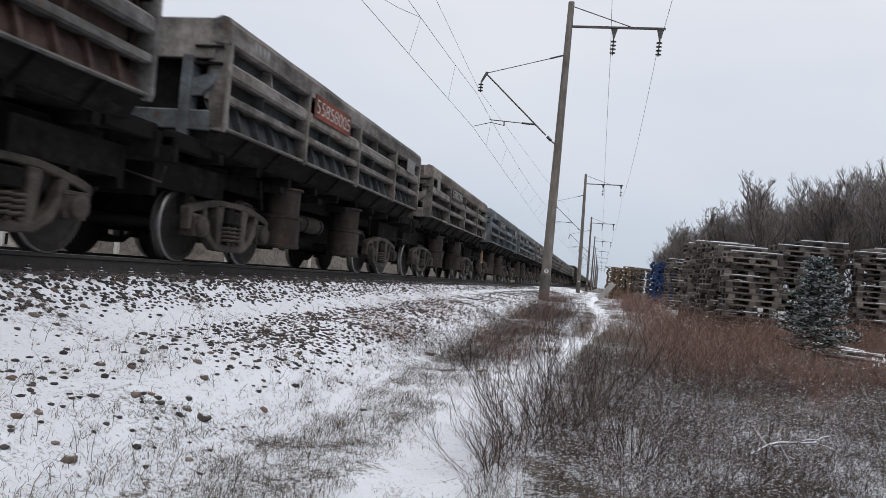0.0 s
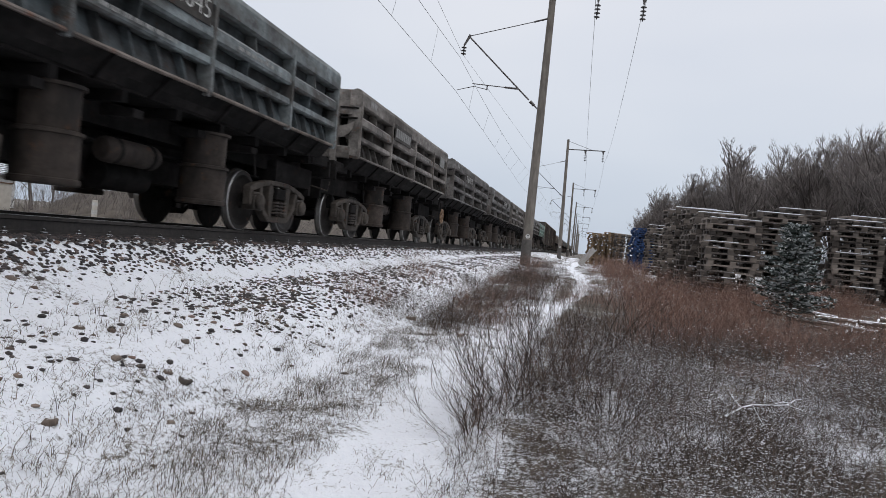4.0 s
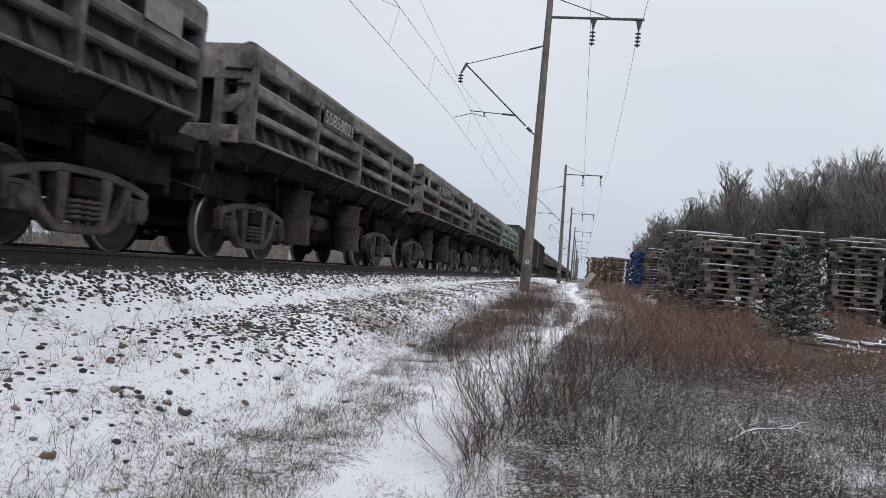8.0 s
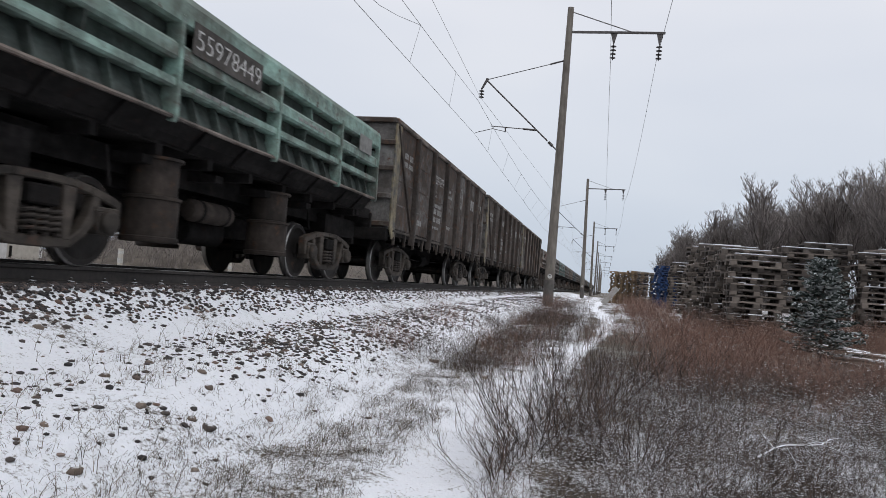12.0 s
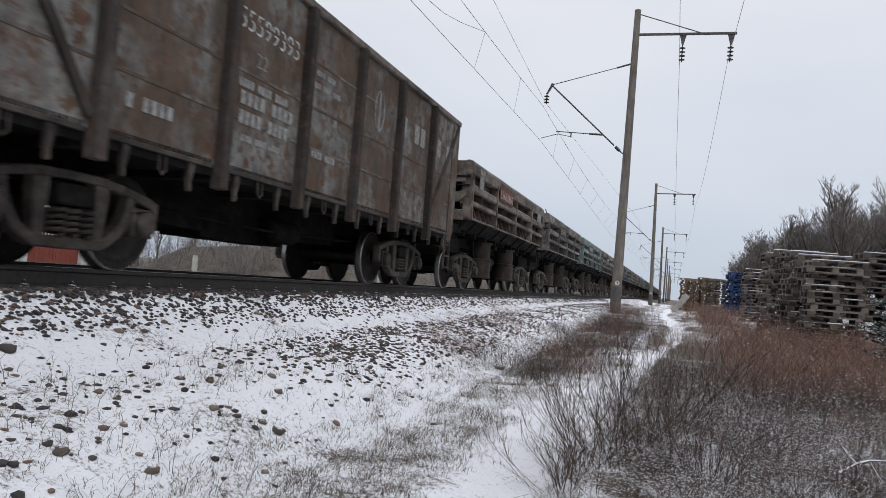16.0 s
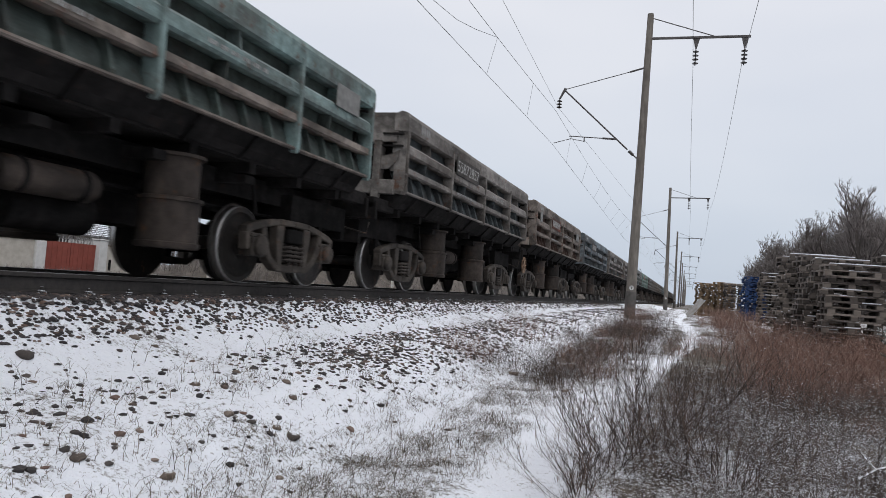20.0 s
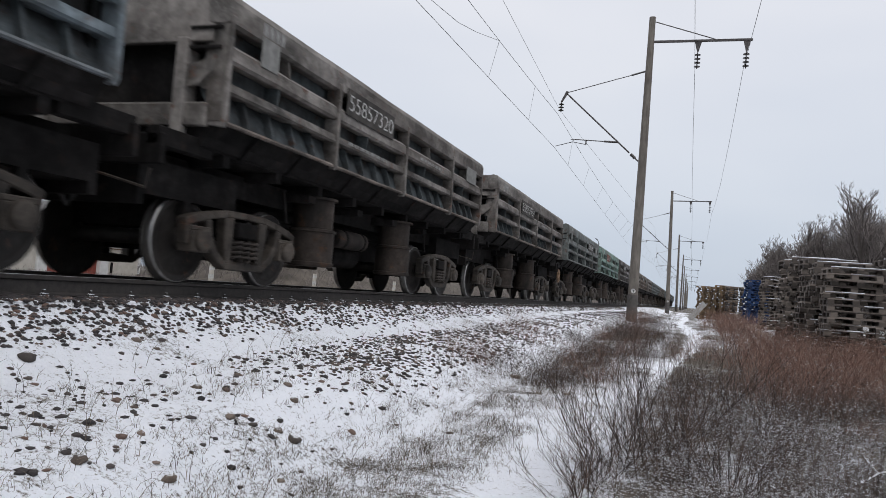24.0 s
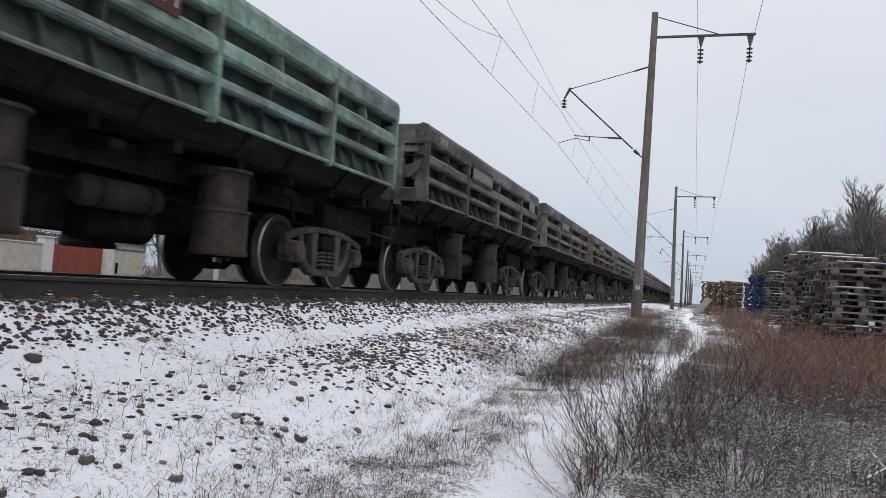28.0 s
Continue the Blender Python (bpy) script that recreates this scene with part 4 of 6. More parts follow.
    for i in range(7):
        a, b = edges[i], edges[i + 1]
        d = part("bottom_door", Geo().box(0.35, 1.42, a + 0.12, b - 0.12, 1.16, 1.22).box(1.36, 1.44, a + 0.12, b - 0.12, 1.12, 1.30), M_GRIME_SHADE, w)
        for f in (0.22, 0.75):
            part("door_hook", hook, None, d, at=pose(0, a + (b - a) * f, 0))
        part("door_loop", loop, None, d, at=pose(0, a + (b - a) * 0.5, 0))
        part("hinge_rail", Geo().box(1.43, 1.48, a + 0.15, b - 0.15, 1.20, 1.25), M_CAST, d, bevel=0.006)
    part("underframe", Geo().box(-0.28, 0.28, -0.05, GOND + 0.05, 0.88, 1.22), M_GRIME_SHADE, w, "grimy centre sill, shade in its colour")
    for y in GPOSTS:
        part("cross_bearer", Geo().prism([(-1.4, 1.08), (1.4, 1.08), (1.4, 1.2), (-1.4, 1.2)], "y", y - 0.09, y + 0.09), M_GRIME_SHADE, w)
    mid = GOND / 2
    part("brake_cylinder", Geo().lathe([(0.05, -0.45), (0.18, -0.4), (0.18, 0.3), (0.06, 0.45)], (0.45, mid + 0.6, 0.72), "y", 16), M_GRIME_SHADE, w, smooth=True)
    part("air_reservoir", Geo().lathe([(0.05, -0.6), (0.2, -0.5), (0.2, 0.5), (0.05, 0.6)], (-0.5, mid - 1.0, 0.74), "y", 16), M_GRIME_SHADE, w, smooth=True)
    part("brake_rod", Geo().tube([(0.5, 2.5, 0.78), (0.55, mid, 0.70), (0.5, GOND - 2.5, 0.78)], 0.02, 6), M_GRIME_SHADE, w)
    gear = [(mid - 2.9, 0.92), (mid - 2.6, 0.62), (mid - 1.2, 0.58), (mid - 1.2, 0.50), (mid + 0.9, 0.50), (mid + 1.1, 0.62), (mid + 2.8, 0.66), (mid + 2.9, 0.92)]
    part("brake_gear", Geo().prism(gear, "x", -0.42, 0.26), M_GRIME_SHADE, w)
    part("far_doors", Geo().prism([(-0.35, 1.16), (-1.42, 1.16), (-1.46, 0.98), (-1.40, 0.94), (-1.34, 1.10), (-0.35, 1.10)], "y", 0.2, GOND - 0.2), M_GRIME_SHADE, w)
    bogie(w, mid - 4.32)
    bogie(w, mid + 4.32)
    return w


M_YELLOWISH = worn_paint("faded_yellow_patch_paint", (0.165, 0.140, 0.088), (0.060, 0.066, 0.078), (0.10, 0.07, 0.045), 0.7, run=(2.6, 2.6, 2.6))


def repaint(w, paint, extra=None, bluish=False, reddish=False):
    """Gives a wagon's painted plates its own paint; the shared meshes keep theirs."""
    for o in w.children_recursive:
        if o.type == "MESH" and o.material_slots and o.material_slots[0].material in (PAINTS["dark"], PAINTS["gond"], PAINTS["caked_shade"]):
            m = PAINTS[paint]
            if o.material_slots[0].material is PAINTS["caked_shade"]:
                m = PAINTS[{"green": "caked_shade_green", "blue": "caked_shade_blue", "pale": "caked_shade_blue", "teal": "caked_shade_green"}.get(paint, "caked_shade_blue" if bluish else "caked_shade_red" if reddish else "caked_shade")]
            if extra and any(o.name.startswith(p) for p in extra[1]):
                m = PAINTS[extra[0]]
            if m is not o.material_slots[0].material:
                o.material_slots[0].link = "OBJECT"
                o.material_slots[0].material = m


def side_sign(w, text, y, z, size, mat, name="number", x=None):
    """Lettering on the +x side of a wagon, read along +y; text None gives a plain bar."""
    x = x if x is not None else 1.52
    if text:
        me = lettering(text, size)
        me.materials.clear()
        me.materials.append(mat)
        ob = part(name, me, None, w)
        ob.matrix_basis = pose(x, y, z, 90, 0, 90)
    return


def number_plate(w, text, plate, mat=None, y=2.90, wide=1.78):
    p = part("name_board", Geo().box(1.492, 1.510, y, y + wide, 2.58, 2.97), plate, w, "number board fixed between the posts", bevel=0.004)
    if text:
        me = lettering(text, 0.36)
        me.materials.append(mat or M_WHITE)
        ob = part("number", me, None, p, "hand-painted number")
        xs = [v.co.x for v in me.vertices]
        f = (wide - 0.12) / max(0.01, max(xs) - min(xs))
        for v in me.vertices:
            v.co.x = (v.co.x - min(xs)) * f
            v.co.y *= 0.95
        ob.matrix_basis = pose(1.514, y + 0.06, 2.66, 90, 0, 90)
    else:
        g = Geo()
        for k in range(8):
            yy = y + 0.08 + k * (wide - 0.16) / 8
            g.box(1.511, 1.514, yy, yy + (wide - 0.16) / 8 - 0.05, 2.66, 2.88)
        part("worn_number", g, mat or M_DULLWHITE, p, "faded number bars")


def stencil_bars(w, rows, mat):
    """Small stencilled writing that cannot be read, as plain bars: y, z, length, height, x."""
    for y, z, l, h, x in rows:
        g = Geo()
        k = max(2, int(l / (h * 0.8)))
        for i in range(k):
            if (i * 7 + int(y * 10)) % 5:
                g.box(x, x + 0.003, y + l * i / k, y + l * (i + 0.72) / k, z, z + h)
        tagged(part("stencil", g, mat, w), "", "", "", "stuff")


def build_train():
    """Places the wagons as they stand at the clip's start; returns (wagon, y at the start)."""
    out = []
    first, far = build_dump(True), build_dump(False)
    gond = build_gondola()
    info = {
        -1: ("black", None, None), 0: ("dark", "55858005", "red"), 1: ("dark", "55857206", "black"), 2: ("blue", "55857348", "black"), 3: ("pale", "55663645", "black"),
        4: ("dark", None, "black"), 5: ("black", "55847610", "black"), 6: ("black", "55592350", "black"), 7: ("dark", "55858021", "black"), 8: ("dark", "55857171", "black"),
        9: ("black", "55764427", "black"), 10: ("green", "55978449", "black"), 100: ("brown", "55663660", "red"), 101: ("dark", "5597576", "black"),
        102: ("teal", None, "red"), 103: ("dark", "55872857", "black"), 104: ("brown", None, "red"), 105: ("blue", None, "black"), 106: ("dark", "55857320", "black"),
        107: ("dark", "55872931", "black"), 108: ("slate", "55593008", "black"), 109: ("green", "55764161", "red"), 110: ("black", None, "black"), 111: ("dark", None, "black"),
    }
    labels = {
        "dark": "dusty dark grey steel dump wagon with ribbed sides", "black": "blackish grimy steel dump wagon with ribbed sides", "blue": "dusty blue-grey steel dump wagon with ribbed sides",
        "slate": "dull slate-grey steel dump wagon with dented ribbed sides", "pale": "pale blue-grey steel dump wagon with ribbed sides", "teal": "faded teal steel dump wagon with rusty ribs", "green": "mint-green painted steel dump wagon with dented rails",
        "brown": "brownish rusty steel dump wagon with dented rails"}
    extras = {3: ("brown", ("bottom_lip",)), 10: ("brown", ("bottom_lip", "skirt")), 106: ("brown", ("bottom_lip",)), 107: ("brown", ("bottom_lip",)), 9: ("brown", ("bottom_lip",)), 1: ("brown", ("top_board",)), 104: ("brown", ("top_board",)), 102: ("brown", ("lower_rail", "bottom_lip")), 0: ("blue", ("corner_bracket", "end_post", "end_beam")), 109: ("teal", ("lower_rail", "bottom_lip"))}
    rnd = random.Random(5)
    starts = [(k, 8.70 + 11.857 * k) for k in range(-1, 11)] + [(100 + j, 181.0 + 11.857 * j) for j in range(0, 25)]
    used_first = used_far = False
    for k, y in starts:
        src = far if k > 110 else first
        if src is first and not used_first:
            w, used_first = first, True
            protos = [copy_thing(first, pose(0, 0, -50))]
        elif src is far and not used_far:
            w, used_far = far, True
        else:
            w = copy_thing(protos[0] if src is first else far, pose(0, 0, 0))
        w.matrix_basis = pose(AXIS, y, 0)
        out.append((w, y, k, info.get(k)))
    # the prototype is a wagon too: it runs at the head of the train
    out.append((protos[0], 8.70 - 11.857 * 2, -2, None))
    protos[0].matrix_basis = pose(AXIS, 8.70 - 11.857 * 2, 0)
    for w, y, k, inf in out:
        paint, text, plate = inf if inf else (rnd.choice(["dark", "black", "dark", "blue", "brown", "dark", "pale"]), None, rnd.choice(["black", "black", "red"]))
        repaint(w, paint, extras.get(k), k in (0, 101, 103, 106, 107, 108), k in (-1, 8, 100, 104))
        tagged(w, labels[paint])
        if k <= 112 and k >= -1 and plate:
            number_plate(w, text, {"red": M_REDPLATE, "black": PAINTS["caked_shade"]}[plate], M_WHITE if text else M_DULLWHITE, {3: 3.45, 6: 6.15, 108: 6.15}.get(k, 2.90))
            stencil_bars(w, [(0.5, 2.95, 0.75, 0.15, 1.5), (6.0, 2.51, 1.2, 0.05, 1.503), (3.0, 2.16, 1.5, 0.05, 1.503)], M_DULLWHITE)
            if k in (-1, 2, 6, 10, 100, 102, 105, 107):
                side_sign(w, "22", 3.5, 1.92, 0.20, M_DULLWHITE, "stencil_number", 1.262)
            if k in (1, 6, 8, 9, 10, 100, 104, 106, 108, 109):
                part("front_plate", Geo().box(1.492, 1.508, 0.62, 1.0, 2.58, 2.93), M_PLATEGREY if k not in (10, 108, 109) else PAINTS["green" if k != 108 else "slate"], w, "sheet plate riveted over the opening", bevel=0.004)
            if k % 2 == 0:
                part("logo_plate", Geo().box(1.492, 1.508, 9.0, 9.75, 2.60, 2.93), M_PLATEGREY, w, "dusty grey sheet plate", bevel=0.004)
        if k in (101, 109):
            part("bent_rod", Geo().tube([(1.30, 0.15, 3.16), (1.29, 0.10, 3.42), (1.22, -0.02, 3.58), (1.12, -0.12, 3.64)] if k == 109 else [(1.30, 0.12, 3.16), (1.30, 0.08, 3.30), (1.27, 0.02, 3.38)], 0.022, 6), M_GRIME_SHADE, w, "bent black steel rod", smooth=True)
        if k in (2, 5, 104, 108):
            hw = part("hand_wheel", Geo().tube([(1.22, WHEEL_Y + 0.24 * math.cos(a), 1.04 + 0.24 * math.sin(a)) for a in [i * math.pi / 10 for i in range(21)]], 0.032, 8), M_RUSTTAN, w, "rusty tan brake hand wheel", smooth=True)
            part("hub", Geo().lathe([(0.02, 1.19), (0.09, 1.20), (0.09, 1.24), (0.02, 1.25)], (0, WHEEL_Y, 1.04), "x", 12), M_RUSTTAN, hw)
            for i in range(3):
                a = i * math.pi / 3
                part("spoke", Geo().bar((1.22, WHEEL_Y - 0.23 * math.cos(a), 1.04 - 0.23 * math.sin(a)), (1.22, WHEEL_Y + 0.23 * math.cos(a), 1.04 + 0.23 * math.sin(a)), 0.05), M_RUSTTAN, hw)
    gs = [(gond, 138.9), (copy_thing(gond, pose(0, 0, 0)), 152.8), (copy_thing(gond, pose(0, 0, 0)), 166.65)]
    for i, (w, y) in enumerate(gs):
        w.matrix_basis = pose(AXIS, y, 0)
        repaint(w, "gondrust" if i == 2 else "gond", ("gondpost", ("side_post", "brace")))
        out.append((w, y, 200 + i, None))
        num = ("55597397", None, "55599393")[i]
        if num:
            side_sign(w, num, 3.96, 2.92, 0.365, M_WHITE, "number", 1.445)
            side_sign(w, "22", 4.4, 2.55, 0.26, M_DULLWHITE, "number", 1.445)
        else:
            stencil_bars(w, [(3.95, 2.95, 1.5, 0.26, 1.445)], M_DULLWHITE)
        stencil_bars(w, [(0.9, 3.05, 0.8, 0.14, 1.445), (0.9, 2.85, 0.8, 0.12, 1.445), (4.0, 2.25, 1.3, 0.10, 1.445), (4.0, 2.05, 1.4, 0.16, 1.445), (4.0, 1.82, 1.3, 0.16, 1.445), (4.2, 1.62, 0.9, 0.08, 1.445),
                         (5.8, 2.9, 0.8, 0.08, 1.445), (5.9, 2.72, 0.9, 0.08, 1.445), (5.8, 1.75, 1.0, 0.1, 1.445), (2.3, 1.55, 0.7, 0.14, 1.445),
                         (9.35, 2.78, 1.4, 0.36, 1.445), (11.15, 2.78, 1.3, 0.36, 1.445)], M_DULLWHITE)
        ring = Geo()
        ring.tube([(1.447, 8.25 + 0.2 * math.cos(a), 2.95 + 0.34 * math.sin(a)) for a in [j * math.pi / 12 for j in range(25)]], 0.012, 4)
        part("emblem", ring.box(1.445, 1.45, 8.22, 8.28, 2.64, 3.26), M_DULLWHITE, w, "plain pale oval emblem")
    return out


WHEEL_Y = -0.22                  # brake hand wheel, before the front edge of the body
M_RUSTTAN = worn_paint("rusty_tan_hand_wheel_paint", (0.20, 0.135, 0.085), (0.10, 0.062, 0.042), (0.12, 0.055, 0.03), 0.4)
M_PLATEGREY = plain("dusty_grey_plate", (0.13, 0.13, 0.125), (0.22, 0.22, 0.21), 8, 0.7, 0.0, 0.1)
TRAIN = build_train()


# ---- plants and loose stuff ----
class Twigs:
    """Many thin three-sided stems in one mesh."""

    def __init__(self):
        self.v, self.f, self.m = [], [], []

    def stem(self, pts, r0, r1, mat=0):
        n0, k = len(self.v), len(pts)
        for j, (x, y, z) in enumerate(pts):
            r = r0 + (r1 - r0) * j / (k - 1)
            self.v += [(x + r, y, z), (x - 0.5 * r, y + 0.87 * r, z), (x - 0.5 * r, y - 0.87 * r, z + 0.3 * r)]
        for j in range(k - 1):
            a, b = n0 + 3 * j, n0 + 3 * j + 3
            self.f += [(a, a + 1, b + 1, b), (a + 1, a + 2, b + 2, b + 1), (a + 2, a, b, b + 2)]
            self.m += [mat] * 3

    def blob(self, x, y, z, r, mat=1, flat=0.6):
        n = len(self.v)
        self.v += [(x + 1.5 * r, y, z), (x - 0.8 * r, y + 0.87 * r, z), (x - 0.9 * r, y - 0.87 * r, z), (x, y, z + r * flat), (x, y, z - r * 0.3)]
        self.f += [(0 + n, 1 + n, 3 + n), (1 + n, 2 + n, 3 + n), (2 + n, 0 + n, 3 + n), (1 + n, 0 + n, 4 + n), (2 + n, 1 + n, 4 + n), (0 + n, 2 + n, 4 + n)]
        self.m += [mat] * 6

    def fleck(self, p, a, l, w, mat=1):
        """A small sliver of snow lying along the way a."""
        n, (x, y, z), c, d = len(self.v), p, math.cos(a), math.sin(a)
        self.v += [(x - c * l, y - d * l, z), (x + c * l, y + d * l, z + 0.3 * w), (x - d * w, y + c * w, z), (x + d * w, y - c * w, z), (x, y, z + 1.3 * w)]
        self.f += [(n, n + 3, n + 4), (n + 3, n + 1, n + 4), (n + 1, n + 2, n + 4), (n + 2, n, n + 4), (n, n + 2, n + 3), (n + 1, n + 3, n + 2)]
        self.m += [mat] * 6

    def mesh(self, name, mats):
        me = bpy.data.meshes.new(name)
        me.from_pydata(self.v, [], self.f)
        for m in mats:
            me.materials.append(m)
        me.polygons.foreach_set("material_index", self.m)
        me.update()
        return me


M_TWIG = per_island("dark_reddish_twigs", ((0.0, (0.018, 0.0135, 0.012)), (0.6, (0.050, 0.035, 0.029)), (1.0, (0.14, 0.095, 0.073))))
M_REDTWIG = per_island("rust_brown_dry_stems", ((0.0, (0.070, 0.040, 0.031)), (0.5, (0.175, 0.100, 0.075)), (1.0, (0.30, 0.190, 0.150))))
M_STRAW = per_island("dead_grass_blades", ((0.0, (0.026, 0.022, 0.018)), (0.55, (0.078, 0.062, 0.045)), (1.0, (0.22, 0.175, 0.125))))
M_HEATH = per_island("grey_brown_weed_stems", ((0.0, (0.022, 0.017, 0.015)), (0.6, (0.06, 0.045, 0.037)), (1.0, (0.15, 0.11, 0.088))))
M_FLECK = per_island("snow_flecks", ((0.0, (0.30, 0.30, 0.31)), (0.5, (0.55, 0.565, 0.60)), (1.0, (0.80, 0.82, 0.86))))
M_BARK = per_island("grey_brown_bark", ((0.0, (0.045, 0.038, 0.034)), (1.0, (0.085, 0.072, 0.064))))
# branch tones paled in colour for the haze over the far wood
M_BRANCH = per_island("grey_brown_branches", ((0.0, (0.095, 0.083, 0.079)), (0.5, (0.150, 0.131, 0.124)), (1.0, (0.22, 0.195, 0.186))))


def stem_curve(rnd, x, y, z, h, lean, dirn, k=4, wob=0.05):
    pts = []
    for j in range(k + 1):
        u = j / k
        d = lean * u * u * h
        pts.append((x + math.cos(dirn) * d + rnd.uniform(-wob, wob) * u * h, y + math.sin(dirn) * d + rnd.uniform(-wob, wob) * u * h, z + h * u * (1 - 0.18 * lean * u)))
    return pts


def branchy(tw, rnd, x, y, z, h, lean, dirn, r, sides=5, fleck=0.0, k=4):
    """A stem with side twigs."""
    main = stem_curve(rnd, x, y, z, h, lean, dirn, k)
    tw.stem(main, r, r * 0.3)
    for s in range(sides):
        j = rnd.randrange(1, k)
        px, py, pz = main[j]
        a, l = rnd.uniform(0, 6.283), h * rnd.uniform(0.15, 0.42)
        up = rnd.uniform(0.4, 1.1)
        e = (px + math.cos(a) * l * 0.7, py + math.sin(a) * l * 0.7, pz + l * up)
        m = ((px + e[0]) / 2 + rnd.uniform(-.03, .03), (py + e[1]) / 2, (pz + e[2]) / 2 + 0.03)
        tw.stem([(px, py, pz), m, e] if k > 4 else [(px, py, pz), e], r * 0.5, r * 0.22)
        if rnd.random() < fleck:
            tw.blob(e[0], e[1], e[2], rnd.uniform(0.003, 0.008))
        if rnd.random() < fleck * 0.6:
            tw.blob(m[0], m[1], m[2], rnd.uniform(0.003, 0.008))


def forked(main, fine, rnd, p, d, l, r, level, fleck):
    """A thin shoot that bends upwards a little and forks at narrow angles."""
    k = 4 if level == 0 else 3
    pts, q, w = [p], Vector(p), Vector(d).normalized()
    for j in range(k):
        w = (w + Vector((rnd.gauss(0, 0.13), rnd.gauss(0, 0.13), 0.08 if level else 0.06))).normalized()
        q = q + w * (l / k)
        pts.append(tuple(q))
        if level < 2:
            for c in range(1 if level else rnd.choice((1, 2, 2))):
                side = Vector((rnd.gauss(0, 1), rnd.gauss(0, 1), rnd.gauss(0, 0.5)))
                forked(main, fine, rnd, pts[-1], w + side.normalized() * rnd.uniform(0.35, 0.75), l * rnd.uniform(0.28, 0.55), r * 0.6, level + 1, fleck)
        if level and rnd.random() < fleck:
            fine.blob(q.x, q.y, q.z + 0.002, rnd.uniform(0.003, 0.006), 1, 0.4)
    (fine if level else main).stem(pts, r, r * 0.45)


def build_shrubs():
    # bare bushes beside the path: middle, spread, shoots, length, main way of the shoots, flare, flecks
    rnd = random.Random(11)
    clumps = [((-0.52, 6.0), 0.26, 29, 0.70, 2.9, 1.5, 0.02), ((-0.30, 6.7), 0.30, 30, 0.80, 2.7, 1.15, 0.02), ((0.05, 7.3), 0.42, 34, 0.84, 2.4, 0.9, 0.15),
              ((0.6, 8.2), 0.55, 26, 0.72, 2.0, 0.8, 0.2), ((0.95, 9.6), 0.55, 14, 0.66, 2.2, 0.6, 0.1), ((0.30, 6.2), 0.45, 46, 0.46, None, 0.9, 0.20), ((-0.62, 5.25), 0.22, 22, 0.42, 2.6, 1.3, 0.03)]
    for (cx, cy), spread, n, h, way, flare, fleck in clumps:
        main, fine = Twigs(), Twigs()
        z0 = ground_z(cx, cy)
        for i in range(n):
            a, d = rnd.uniform(0, 6.283), spread * rnd.random() ** 0.7
            x, y = cx + math.cos(a) * d, cy + math.sin(a) * d
            to = a if way is None or rnd.random() < 0.35 else rnd.gauss(way, 1.1)
            out = flare * rnd.uniform(0.15, 1.25)
            forked(main, fine, rnd, (x - cx, y - cy, ground_z(x, y) - 0.02 - z0), (math.cos(to) * out, math.sin(to) * out, 1.0), h * rnd.uniform(0.5, 1.2), 0.0042, 0, fleck)
        base = thing("bare_shrub", "bare dark reddish-brown shrub with thin forking twigs in the snow", "shrub", "bare shrubs beside the path", at=pose(cx, cy, z0))
        tagged(part("stem_mass", main.mesh("stem_mass", [M_TWIG, M_FLECK]), None, base, "long thin stems"), kind="stuff")
        tagged(part("twig_mass", fine.mesh("twig_mass", [M_TWIG, M_FLECK]), None, base, "fine forked twigs with traces of snow"), kind="stuff")
    # clumps of rust-brown dry weeds before the pallets and on the bank
    variants = []
    for s in range(4):
        tw = Twigs()
        for i in range(50 + 16 * s):
            a, d = rnd.uniform(0, 6.283), 0.8 * rnd.random() ** 0.6
            branchy(tw, rnd, math.cos(a) * d, math.sin(a) * d, -0.05, rnd.uniform(0.25, 1.2), rnd.uniform(0.05, 0.9), rnd.uniform(0, 6.28), 0.0030, 8, 0.08, 3)
        variants.append(tw.mesh("stems", [M_REDTWIG, M_FLECK]))
    for s in range(3):
        tw = Twigs()
        for i in range(48):
            a, d = rnd.uniform(0, 6.283), 0.75 * rnd.random() ** 0.6
            branchy(tw, rnd, math.cos(a) * d, math.sin(a) * d, -0.05, rnd.uniform(0.2, 1.1), rnd.uniform(0.1, 0.9), rnd.uniform(0, 6.28), 0.0030, 7, 0.08, 3)
        variants.append(tw.mesh("stems", [M_HEATH, M_FLECK]))
    spots = []
    while len(spots) < 112:
        y = rnd.uniform(10.4, 20.8)
        x = rnd.uniform(0.95 + 0.03 * (y - 9), 0.42 * y)
        if noise.noise(Vector((x * 0.5, y * 0.4, 12.0))) < -0.22:
            continue
        tall = 0.75 + 0.5 * noise.noise(Vector((x * 0.6, y * 0.6, 31.0)))
        spots.append((x, y, max(0.35, tall * rnd.uniform(0.7, 1.25)) * (1 - 0.45 * smooth01(0.2, 0.36, x / y))))
    for i in range(16):
        y = rnd.uniform(8.6, 10.6)
        spots.append((rnd.uniform(0.18 * y, 0.46 * y), y, rnd.uniform(0.22, 0.36)))
    left = 0
    while left < 92:
        y = rnd.uniform(9.6, 23)
        x = rnd.gauss(-1.75 + 0.03 * (y - 10), 0.55)
        if abs(x - path_x(y)) < path_half(y) + 0.1 or x < -3.0 or noise.noise(Vector((x * 0.9, y * 0.5, 17.0))) < -0.12:
            continue
        left += 1
        spots.append((x, y, rnd.uniform(0.26, 0.66)))
    for i in range(18):
        spots.append((rnd.uniform(-2.3, -0.9), rnd.uniform(21, 36), rnd.uniform(0.4, 0.75)))
    for i in range(14):
        spots.append((rnd.uniform(0.9, 2.4), rnd.uniform(21, 40), rnd.uniform(0.5, 0.9)))
